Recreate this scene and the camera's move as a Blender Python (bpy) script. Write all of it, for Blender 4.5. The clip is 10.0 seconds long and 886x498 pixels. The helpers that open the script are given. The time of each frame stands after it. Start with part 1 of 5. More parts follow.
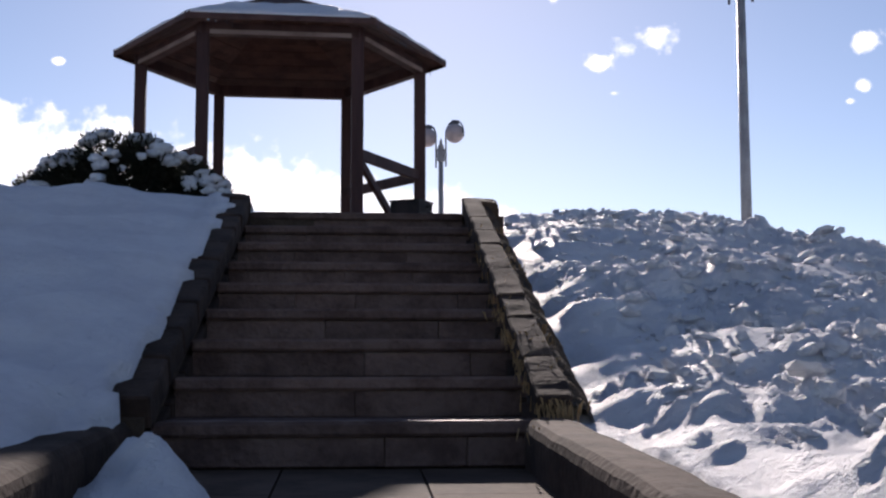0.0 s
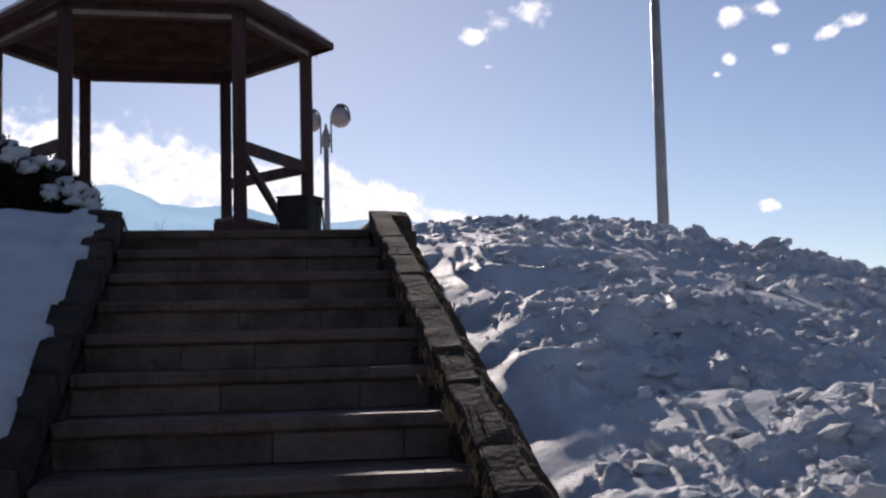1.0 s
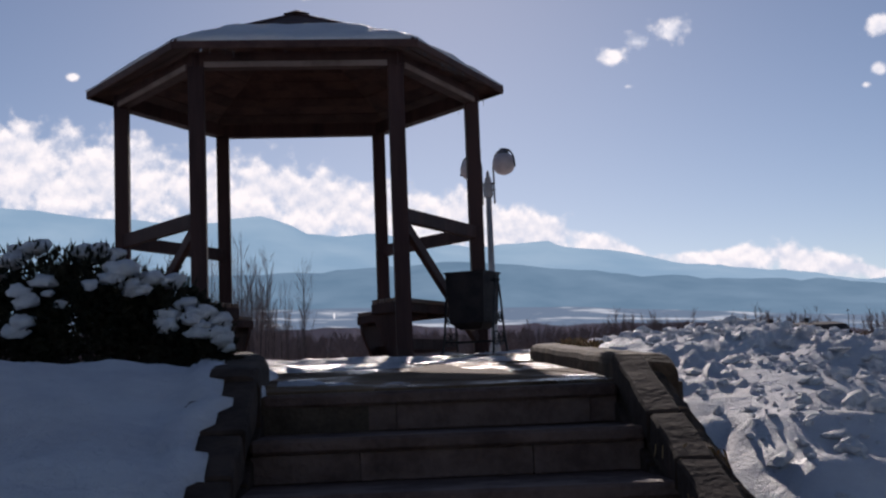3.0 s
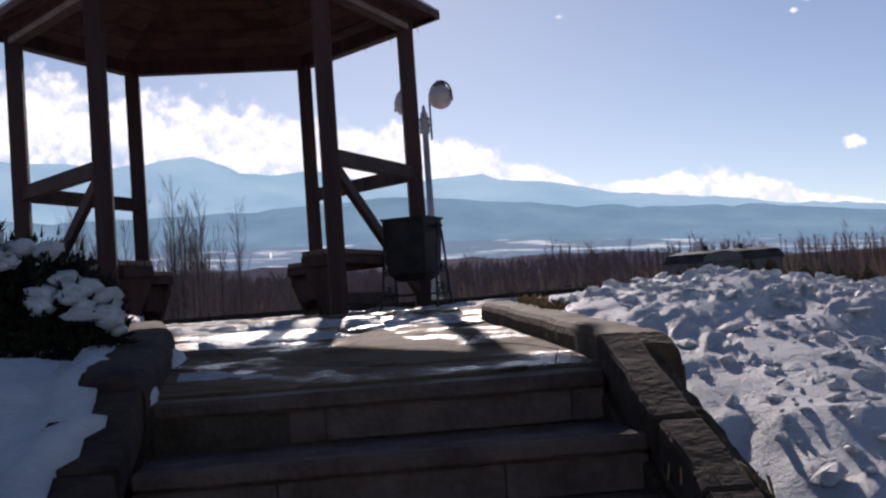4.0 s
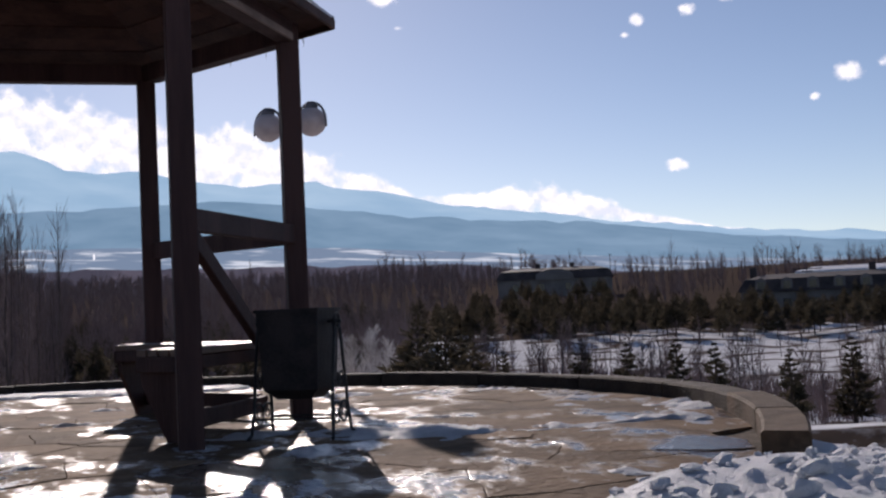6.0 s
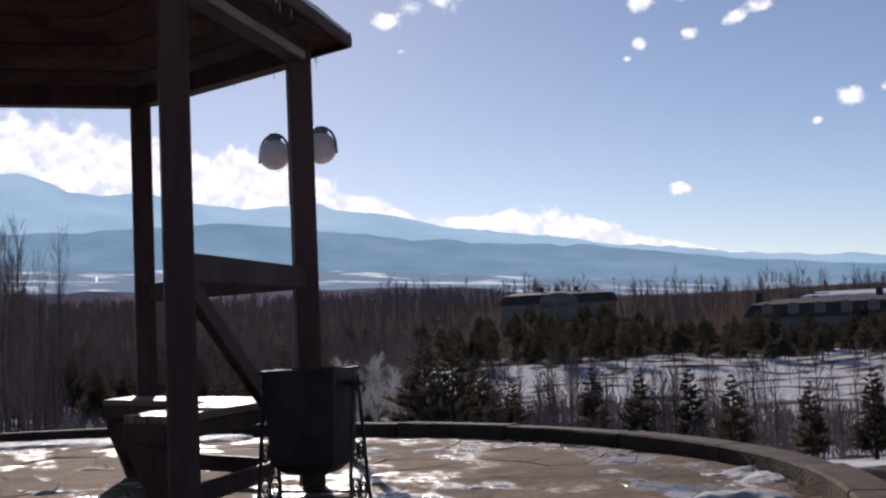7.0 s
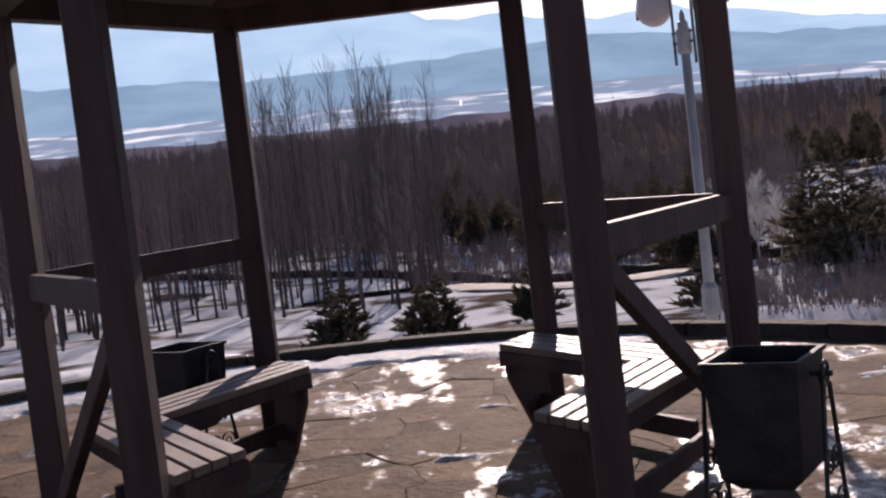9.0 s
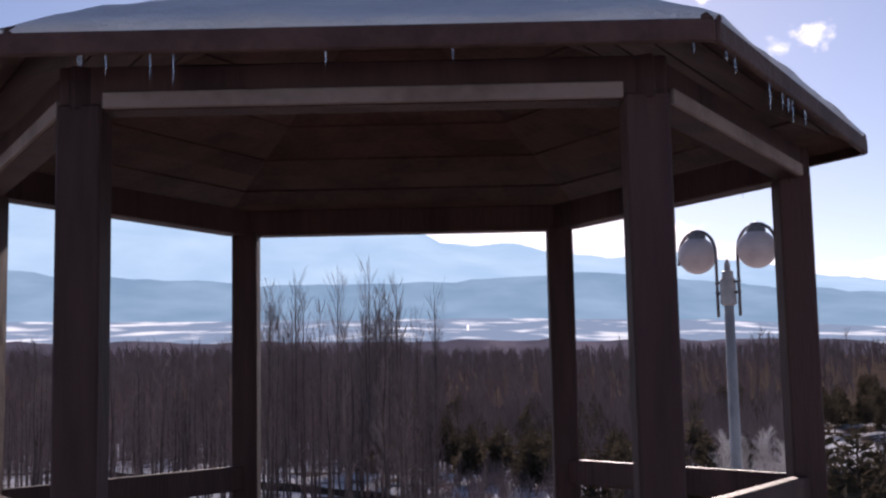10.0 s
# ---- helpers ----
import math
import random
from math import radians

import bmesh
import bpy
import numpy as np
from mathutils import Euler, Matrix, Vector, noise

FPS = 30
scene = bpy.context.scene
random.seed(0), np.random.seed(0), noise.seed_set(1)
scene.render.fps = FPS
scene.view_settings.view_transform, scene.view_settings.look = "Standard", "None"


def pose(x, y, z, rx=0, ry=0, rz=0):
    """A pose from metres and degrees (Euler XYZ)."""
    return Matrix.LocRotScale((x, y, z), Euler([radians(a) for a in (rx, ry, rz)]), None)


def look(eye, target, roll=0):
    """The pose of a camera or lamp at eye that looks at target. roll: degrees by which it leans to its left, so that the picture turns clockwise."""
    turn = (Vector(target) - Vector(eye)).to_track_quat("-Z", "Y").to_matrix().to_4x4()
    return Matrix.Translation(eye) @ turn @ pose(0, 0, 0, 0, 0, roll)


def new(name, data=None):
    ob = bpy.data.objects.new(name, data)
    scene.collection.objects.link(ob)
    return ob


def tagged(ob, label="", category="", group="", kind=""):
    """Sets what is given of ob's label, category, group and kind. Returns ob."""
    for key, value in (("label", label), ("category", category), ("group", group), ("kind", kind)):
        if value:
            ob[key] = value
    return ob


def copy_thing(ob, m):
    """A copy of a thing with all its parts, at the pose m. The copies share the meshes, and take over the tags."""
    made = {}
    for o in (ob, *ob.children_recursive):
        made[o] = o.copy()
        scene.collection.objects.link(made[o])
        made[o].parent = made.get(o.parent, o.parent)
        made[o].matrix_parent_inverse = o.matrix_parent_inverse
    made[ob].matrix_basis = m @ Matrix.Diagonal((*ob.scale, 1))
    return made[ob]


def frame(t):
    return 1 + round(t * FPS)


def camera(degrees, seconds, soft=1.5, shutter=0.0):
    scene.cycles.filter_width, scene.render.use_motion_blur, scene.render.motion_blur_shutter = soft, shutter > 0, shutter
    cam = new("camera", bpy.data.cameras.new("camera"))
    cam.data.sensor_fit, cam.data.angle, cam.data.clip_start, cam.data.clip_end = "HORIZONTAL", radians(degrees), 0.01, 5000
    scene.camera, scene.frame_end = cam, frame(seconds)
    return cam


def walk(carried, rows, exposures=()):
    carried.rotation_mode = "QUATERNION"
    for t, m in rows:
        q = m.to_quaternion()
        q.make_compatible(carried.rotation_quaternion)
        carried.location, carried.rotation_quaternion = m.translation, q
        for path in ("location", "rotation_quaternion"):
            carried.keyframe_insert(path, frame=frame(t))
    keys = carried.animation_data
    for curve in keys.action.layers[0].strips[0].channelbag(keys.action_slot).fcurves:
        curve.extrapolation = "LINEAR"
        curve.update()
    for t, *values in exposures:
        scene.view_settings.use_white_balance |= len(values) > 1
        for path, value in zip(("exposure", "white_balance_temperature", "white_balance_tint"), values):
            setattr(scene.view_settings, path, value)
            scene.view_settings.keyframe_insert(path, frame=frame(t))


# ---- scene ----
cam = camera(39.9, 10.0, 2.3)
PATH = [
    (0, (0.191, -16.582, -1.148), (0.433, -14.608, -0.938), -0.06),
    (0.5, (0.186, -16.078, -0.987), (0.559, -14.122, -0.797), -1.12),
    (1, (0.146, -15.55, -0.754), (0.586, -13.606, -0.589), -1.39),
    (1.5, (0.08, -14.883, -0.577), (0.516, -12.94, -0.398), -1.29),
    (2, (0.119, -14.218, -0.33), (0.48, -12.265, -0.1), -1.58),
    (2.5, (0.17, -13.612, -0.076), (0.406, -11.641, 0.162), -1.94),
    (2.7, (0.097, -13.459, -0.03), (0.3, -11.483, 0.203), -1.86),
    (3.8, (0.237, -12.37, 0.206), (0.519, -10.393, 0.322), -4.28),
    (4, (0.24, -12.105, 0.23), (0.549, -10.131, 0.33), -4.10),
    (4.5, (0.28, -10.852, 0.414), (0.576, -8.877, 0.524), -2.77),
    (5, (0.306, -9.899, 0.561), (0.659, -7.933, 0.678), -2.09),
    (5.5, (0.326, -9.227, 0.782), (0.836, -7.295, 0.863), -2.33),
    (5.7, (0.289, -9.173, 0.887), (0.846, -7.254, 0.971), -2.73),
    (6.8, (0.467, -8.19, 1.194), (1.058, -6.283, 1.325), -2.61),
    (7, (0.453, -7.984, 1.225), (1.028, -6.074, 1.361), -2.42),
    (7.5, (0.536, -7.567, 1.42), (0.997, -5.625, 1.547), -4.22),
    (8, (0.552, -7.447, 1.653), (0.791, -5.461, 1.692), -7.47),
    (8.5, (0.612, -6.791, 1.71), (0.606, -4.795, 1.583), -9.99),
    (9, (0.431, -6.557, 1.988), (0.404, -4.561, 1.859), -6.67),
    (9.5, (0.447, -6.098, 1.993), (0.421, -4.1, 2.074), -3.46),
    (10, (0.274, -5.705, 2.099), (0.266, -3.719, 2.332), -1.17),
]
walk(cam, [(t, look(eye, target, roll)) for t, eye, target, roll in PATH],
     [(0.0, 0.74, 6640, 20), (0.5, 0.34, 6610, 20), (1.0, 0.29, 6590, 19), (1.5, 0.31, 6590, 19), (2.0, 0.15, 6590, 19), (2.7, -0.09, 6590, 19), (4.5, 0.34, 6640, 20), (5.0, 0.14, 6640, 20), (5.5, 0.19, 6590, 20), (7.5, 0.24, 6590, 20), (8.6, 0.69, 6840, 26), (9.0, 0.64, 6890, 28), (10.0, 0.69, 6790, 28)])

# ---- light ----
SUN_AZ, SUN_EL = 5.6, 22.1
world = bpy.data.worlds.new("world")
scene.world = world
world.use_nodes = True
wn = world.node_tree.nodes
sky = wn.new("ShaderNodeTexSky")
sky.sky_type = "NISHITA"
sky.sun_disc = False
sky.sun_elevation = radians(SUN_EL)
sky.sun_rotation = radians(SUN_AZ)
sky.air_density, sky.dust_density, sky.ozone_density = 0.66, 0.10, 1.05
wn["Background"].inputs["Strength"].default_value = 0.072
world.node_tree.links.new(sky.outputs[0], wn["Background"].inputs["Color"])
sun_dir = Vector((math.sin(radians(SUN_AZ)) * math.cos(radians(SUN_EL)), math.cos(radians(SUN_AZ)) * math.cos(radians(SUN_EL)), math.sin(radians(SUN_EL))))
sun = new("sun", bpy.data.lights.new("sun", "SUN"))
sun.data.energy, sun.data.angle, sun.data.color = 3.2, radians(0.53), (1.0, 0.93, 0.84)
sun.matrix_world = look(sun_dir * 50, (0, 0, 0))

# ---- materials ----


def mat(name, c1, c2, scale=4.0, rough=0.8, bump=0.3, bscale=40.0, metal=0.0, stretch=(1, 1, 1), spread=0.0, fine=0.35, rough2=None):
    """Two colours mixed by a coarse and a fine noise, with relief; spread varies it from piece to piece."""
    m = bpy.data.materials.new(name)
    m.use_nodes = True
    n, l = m.node_tree.nodes, m.node_tree.links
    b = n["Principled BSDF"]
    tc, mp = n.new("ShaderNodeTexCoord"), n.new("ShaderNodeMapping")
    mp.inputs["Scale"].default_value = stretch
    l.new(tc.outputs["Object"], mp.inputs["Vector"])
    info = n.new("ShaderNodeObjectInfo")
    shift = n.new("ShaderNodeVectorMath")
    shift.operation = "MULTIPLY_ADD"
    l.new(info.outputs["Random"], shift.inputs[0])
    shift.inputs[1].default_value = (17.0, 31.0, 23.0)
    l.new(mp.outputs[0], shift.inputs[2])
    big, small, rel = n.new("ShaderNodeTexNoise"), n.new("ShaderNodeTexNoise"), n.new("ShaderNodeTexNoise")
    for t, s, d in ((big, scale, 4), (small, scale * 7, 3), (rel, bscale, 4)):
        t.inputs["Scale"].default_value = s
        t.inputs["Detail"].default_value = d
        l.new(shift.outputs[0], t.inputs["Vector"])
    mixf = n.new("ShaderNodeMath")
    mixf.operation = "MULTIPLY_ADD"
    l.new(small.outputs["Fac"], mixf.inputs[0])
    mixf.inputs[1].default_value = fine
    l.new(big.outputs["Fac"], mixf.inputs[2])
    rng = n.new("ShaderNodeMapRange")
    rng.inputs["From Min"].default_value, rng.inputs["From Max"].default_value = 0.38 + fine / 2 - 0.05, 0.62 + fine / 2
    l.new(mixf.outputs[0], rng.inputs["Value"])
    mix = n.new("ShaderNodeMix")
    mix.data_type = "RGBA"
    mix.inputs["A"].default_value, mix.inputs["B"].default_value = (*c1, 1), (*c2, 1)
    l.new(rng.outputs[0], mix.inputs["Factor"])
    out = mix.outputs["Result"]
    if spread:
        hsv = n.new("ShaderNodeHueSaturation")
        vr = n.new("ShaderNodeMapRange")
        vr.inputs["To Min"].default_value, vr.inputs["To Max"].default_value = 1 - spread, 1 + spread
        l.new(info.outputs["Random"], vr.inputs["Value"])
        l.new(vr.outputs[0], hsv.inputs["Value"])
        l.new(out, hsv.inputs["Color"])
        out = hsv.outputs[0]
    l.new(out, b.inputs["Base Color"])
    b.inputs["Metallic"].default_value = metal
    b.inputs["Roughness"].default_value = rough
    b.inputs["Specular IOR Level"].default_value = 0.5 if rough < 0.6 else 0.18
    if rough2 is not None:
        rr = n.new("ShaderNodeMapRange")
        rr.inputs["To Min"].default_value, rr.inputs["To Max"].default_value = rough, rough2
        l.new(rng.outputs[0], rr.inputs["Value"])
        l.new(rr.outputs[0], b.inputs["Roughness"])
    bp = n.new("ShaderNodeBump")
    bp.inputs["Strength"].default_value, bp.inputs["Distance"].default_value = bump, 0.02
    l.new(rel.outputs["Fac"], bp.inputs["Height"])
    l.new(bp.outputs[0], b.inputs["Normal"])
    return m


WOOD = mat("stained_wood", (0.038, 0.019, 0.019), (0.075, 0.040, 0.037), 3, 0.62, 0.4, 60, stretch=(1, 1, 0.12), spread=0.15)
SEAT = mat("bench_wood", (0.10, 0.06, 0.042), (0.17, 0.11, 0.08), 6, 0.42, 0.3, 50, spread=0.2, rough2=0.65)
# Pale tone painted for the skylight that catches the beams' lower faces.
LIT_EDGE = mat("lit_edge", (0.17, 0.125, 0.11), (0.26, 0.20, 0.18), 3, 0.7, 0.3, 40, spread=0.1)
ROOF = mat("roof_board", (0.050, 0.027, 0.025), (0.092, 0.051, 0.044), 3, 0.7, 0.4, 30, spread=0.15)
IRON = mat("black_iron", (0.012, 0.012, 0.014), (0.03, 0.028, 0.028), 12, 0.5, 0.2, 80, metal=0.3)
BINMAT = mat("bin_steel", (0.016, 0.014, 0.016), (0.035, 0.028, 0.028), 6, 0.6, 0.25, 60, metal=0.2)
POLE = mat("pole_paint", (0.26, 0.25, 0.25), (0.36, 0.35, 0.35), 5, 0.45, 0.15, 60)
ARM = mat("arm_paint", (0.08, 0.075, 0.08), (0.14, 0.13, 0.135), 8, 0.45, 0.1, 60)
GLOBE = mat("globe_opal", (0.42, 0.35, 0.34), (0.5, 0.42, 0.41), 6, 0.3, 0.03, 30)
CONCRETE = mat("kerb_stone", (0.065, 0.040, 0.024), (0.125, 0.080, 0.050), 4, 0.85, 0.6, 35, spread=0.12)
STONE = mat("stair_stone", (0.085, 0.052, 0.043), (0.15, 0.096, 0.078), 5, 0.88, 0.8, 30, spread=0.15, rough2=0.62)
SLAB = mat("path_slab", (0.045, 0.029, 0.021), (0.09, 0.060, 0.044), 4, 0.9, 0.15, 40, spread=0.15)
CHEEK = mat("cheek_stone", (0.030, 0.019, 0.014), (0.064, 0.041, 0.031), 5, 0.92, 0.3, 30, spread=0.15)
DIRT = mat("earth", (0.03, 0.02, 0.013), (0.09, 0.06, 0.038), 9, 0.95, 1.0, 45)
JOINT = mat("joint_mortar", (0.05, 0.034, 0.024), (0.09, 0.064, 0.046), 9, 0.9, 0.6, 50)
GRASS = mat("dry_grass", (0.22, 0.13, 0.06), (0.36, 0.24, 0.12), 3, 0.9, 0.1, 30)
NEEDLE = mat("juniper_needle", (0.018, 0.024, 0.015), (0.06, 0.05, 0.032), 6, 0.75, 0.1, 30)
PINE = mat("pine_needle", (0.052, 0.046, 0.032), (0.11, 0.088, 0.060), 0.5, 0.8, 0.1, 30, spread=0.3)
BARK = mat("bark", (0.055, 0.042, 0.038), (0.11, 0.085, 0.076), 2, 0.9, 0.6, 20, spread=0.25)
TWIG = mat("bare_twig", (0.12, 0.088, 0.086), (0.21, 0.158, 0.152), 0.4, 0.9, 0.1, 20, spread=0.3)
BIRCH = mat("frosted_twig", (0.42, 0.38, 0.36), (0.70, 0.67, 0.65), 1.0, 0.8, 0.1, 20)
WALLP = mat("house_plaster", (0.15, 0.137, 0.135), (0.21, 0.195, 0.19), 0.4, 0.85, 0.2, 3)
SLATE = mat("house_slate", (0.04, 0.034, 0.036), (0.08, 0.065, 0.065), 0.5, 0.7, 0.3, 4)
PANE = mat("dark_pane", (0.02, 0.022, 0.025), (0.04, 0.045, 0.05), 1, 0.15, 0.0, 3)


def backlit(m, share):
    """Lets some of the light pass through thin leaves."""
    n, l = m.node_tree.nodes, m.node_tree.links
    b, out = n["Principled BSDF"], n["Material Output"]
    tr, mx = n.new("ShaderNodeBsdfTranslucent"), n.new("ShaderNodeMixShader")
    l.new(b.inputs["Base Color"].links[0].from_socket, tr.inputs["Color"])
    mx.inputs[0].default_value = share
    l.new(b.outputs[0], mx.inputs[1])
    l.new(tr.outputs[0], mx.inputs[2])
    l.new(mx.outputs[0], out.inputs["Surface"])


for leaf in (NEEDLE, PINE):
    backlit(leaf, 0.4)


def snow_mat(name, c1, c2, scale, lump, grain):
    m = mat(name, c1, c2, scale, 0.55, 0.0, 10, fine=0.3, rough2=0.75)
    n, l = m.node_tree.nodes, m.node_tree.links
    b = n["Principled BSDF"]
    b.inputs["Specular IOR Level"].default_value = 0.22
    tc = n.new("ShaderNodeTexCoord")
    prev = None
    for s, d, k in ((lump, 0.06, 0.7), (grain, 0.015, 0.8)):
        t, bp = n.new("ShaderNodeTexNoise"), n.new("ShaderNodeBump")
        t.inputs["Scale"].default_value, t.inputs["Detail"].default_value, t.inputs["Roughness"].default_value = s, 6, 0.65
        l.new(tc.outputs["Object"], t.inputs["Vector"])
        bp.inputs["Strength"].default_value, bp.inputs["Distance"].default_value = k, d
        l.new(t.outputs["Fac"], bp.inputs["Height"])
        if prev:
            l.new(prev.outputs[0], bp.inputs["Normal"])
        prev = bp
    l.new(prev.outputs[0], b.inputs["Normal"])
    return m


SNOW = snow_mat("snow", (0.60, 0.60, 0.635), (0.73, 0.73, 0.75), 2.5, 9, 60)
ROOFSNOW = snow_mat("roof_snow", (0.60, 0.61, 0.65), (0.72, 0.72, 0.74), 3, 6, 40)
CLODS = snow_mat("snow_clod", (0.62, 0.62, 0.65), (0.76, 0.76, 0.77), 6, 14, 70)


ICY = snow_mat("icy_snow", (0.42, 0.42, 0.44), (0.60, 0.60, 0.62), 7, 16, 60)
ICY.node_tree.nodes["Principled BSDF"].inputs["Specular IOR Level"].default_value = 0.5


def paving_mat():
    """Brown flagstone with dry, wet and icy areas laid across all the stones."""
    m = mat("flagstone", (0.095, 0.058, 0.034), (0.20, 0.128, 0.078), 1.8, 0.6, 0.9, 18, spread=0.22)
    n, l = m.node_tree.nodes, m.node_tree.links
    b = n["Principled BSDF"]
    base = b.inputs["Base Color"].links[0].from_socket
    geo = n.new("ShaderNodeNewGeometry")
    mp = n.new("ShaderNodeMapping")
    mp.inputs["Scale"].default_value = (0.9, 0.55, 1.0)
    l.new(geo.outputs["Position"], mp.inputs["Vector"])
    wet, ice, fine = n.new("ShaderNodeTexNoise"), n.new("ShaderNodeTexNoise"), n.new("ShaderNodeTexNoise")
    for t, s, d, w in ((wet, 2.0, 6, 3.0), (ice, 2.4, 7, 11.0), (fine, 22, 4, 0.0)):
        t.noise_dimensions = "4D"
        t.inputs["W"].default_value = w
        t.inputs["Scale"].default_value, t.inputs["Detail"].default_value, t.inputs["Roughness"].default_value = s, d, 0.62
        l.new(mp.outputs[0] if s < 10 else geo.outputs["Position"], t.inputs["Vector"])
    wr, ir = n.new("ShaderNodeMapRange"), n.new("ShaderNodeMapRange")
    wr.inputs["From Min"].default_value, wr.inputs["From Max"].default_value = 0.50, 0.57
    ir.inputs["From Min"].default_value, ir.inputs["From Max"].default_value = 0.59, 0.63
    off = n.new("ShaderNodeVectorMath")
    off.operation = "DISTANCE"
    off.inputs[1].default_value = (0.5, -3.5, 0.2)
    l.new(geo.outputs["Position"], off.inputs[0])
    near = n.new("ShaderNodeMapRange")
    near.inputs["From Min"].default_value, near.inputs["From Max"].default_value = 0.9, 2.4
    near.inputs["To Min"].default_value, near.inputs["To Max"].default_value = 0.06, -0.03
    l.new(off.outputs["Value"], near.inputs["Value"])
    mid = n.new("ShaderNodeVectorMath")
    mid.operation = "DISTANCE"
    mid.inputs[1].default_value = (-1.1, -0.3, 0.27)
    l.new(geo.outputs["Position"], mid.inputs[0])
    brim = n.new("ShaderNodeMapRange")
    brim.inputs["From Min"].default_value, brim.inputs["From Max"].default_value = 4.3, 5.5
    brim.inputs["To Max"].default_value = 0.015
    l.new(mid.outputs["Value"], brim.inputs["Value"])
    inner = n.new("ShaderNodeMath")
    inner.operation = "LESS_THAN"
    inner.inputs[1].default_value = 5.78
    l.new(mid.outputs["Value"], inner.inputs[0])
    drift = n.new("ShaderNodeMath")
    drift.operation = "MULTIPLY"
    l.new(brim.outputs[0], drift.inputs[0])
    l.new(inner.outputs[0], drift.inputs[1])
    for src, dst, k in ((wet, wr, 1.0), (ice, ir, 0.6)):
        ad = n.new("ShaderNodeMath")
        ad.operation = "MULTIPLY_ADD"
        ad.inputs[1].default_value = k
        l.new(near.outputs[0], ad.inputs[0])
        l.new(src.outputs["Fac"], ad.inputs[2])
        sm = n.new("ShaderNodeMath")
        l.new(ad.outputs[0], sm.inputs[0])
        l.new(drift.outputs[0], sm.inputs[1])
        l.new(sm.outputs[0], dst.inputs["Value"])
    dark = n.new("ShaderNodeMix")
    dark.data_type, dark.blend_type = "RGBA", "MULTIPLY"
    dark.inputs["B"].default_value = (0.55, 0.52, 0.5, 1)
    l.new(wr.outputs[0], dark.inputs["Factor"])
    l.new(base, dark.inputs["A"])
    white = n.new("ShaderNodeMix")
    white.data_type = "RGBA"
    white.inputs["B"].default_value = (0.52, 0.53, 0.56, 1)
    l.new(ir.outputs[0], white.inputs["Factor"])
    l.new(dark.outputs["Result"], white.inputs["A"])
    l.new(white.outputs["Result"], b.inputs["Base Color"])
    r1, r2 = n.new("ShaderNodeMix"), n.new("ShaderNodeMix")
    r1.inputs["A"].default_value, r1.inputs["B"].default_value = 0.85, 0.20
    l.new(wr.outputs[0], r1.inputs["Factor"])
    r2.inputs["B"].default_value = 0.18
    l.new(r1.outputs["Result"], r2.inputs["A"])
    l.new(ir.outputs[0], r2.inputs["Factor"])
    l.new(r2.outputs["Result"], b.inputs["Roughness"])
    bp = n.new("ShaderNodeBump")
    sp = n.new("ShaderNodeMix")
    sp.inputs["A"].default_value, sp.inputs["B"].default_value = 0.08, 0.45
    l.new(wr.outputs[0], sp.inputs["Factor"])
    l.new(sp.outputs["Result"], b.inputs["Specular IOR Level"])
    bp.inputs["Strength"].default_value, bp.inputs["Distance"].default_value = 0.35, 0.02
    l.new(fine.outputs["Fac"], bp.inputs["Height"])
    l.new(b.inputs["Normal"].links[0].from_socket, bp.inputs["Normal"])
    l.new(bp.outputs[0], b.inputs["Normal"])
    return m


FLAG = paving_mat()


def ground_mat():
    """Snow with patches of brush, meadow and wood floor that grow denser away from the hill."""
    m = snow_mat("snow_ground", (0.55, 0.55, 0.57), (0.72, 0.72, 0.73), 0.5, 3, 20)
    n, l = m.node_tree.nodes, m.node_tree.links
    b = n["Principled BSDF"]
    base = b.inputs["Base Color"].links[0].from_socket
    geo = n.new("ShaderNodeNewGeometry")
    dist = n.new("ShaderNodeVectorMath")
    dist.operation = "LENGTH"
    l.new(geo.outputs["Position"], dist.inputs[0])
    r = n.new("ShaderNodeMapRange")
    r.inputs["From Min"].default_value, r.inputs["From Max"].default_value = 122, 165
    r.inputs["To Min"].default_value, r.inputs["To Max"].default_value = -0.03, 0.34
    l.new(dist.outputs["Value"], r.inputs["Value"])
    t = n.new("ShaderNodeTexNoise")
    t.inputs["Scale"].default_value, t.inputs["Detail"].default_value = 0.24, 10
    l.new(geo.outputs["Position"], t.inputs["Vector"])
    add = n.new("ShaderNodeMath")
    l.new(t.outputs["Fac"], add.inputs[0])
    l.new(r.outputs[0], add.inputs[1])
    f = n.new("ShaderNodeMapRange")
    f.inputs["From Min"].default_value, f.inputs["From Max"].default_value = 0.5, 0.58
    l.new(add.outputs[0], f.inputs["Value"])
    mx = n.new("ShaderNodeMix")
    mx.data_type = "RGBA"
    mx.inputs["B"].default_value = (0.10, 0.075, 0.06, 1)
    l.new(f.outputs[0], mx.inputs["Factor"])
    l.new(base, mx.inputs["A"])
    l.new(mx.outputs["Result"], b.inputs["Base Color"])
    b.inputs["Specular IOR Level"].default_value = 0.0
    l.remove(b.inputs["Roughness"].links[0])
    b.inputs["Roughness"].default_value = 1.0
    return m


GROUND = ground_mat()


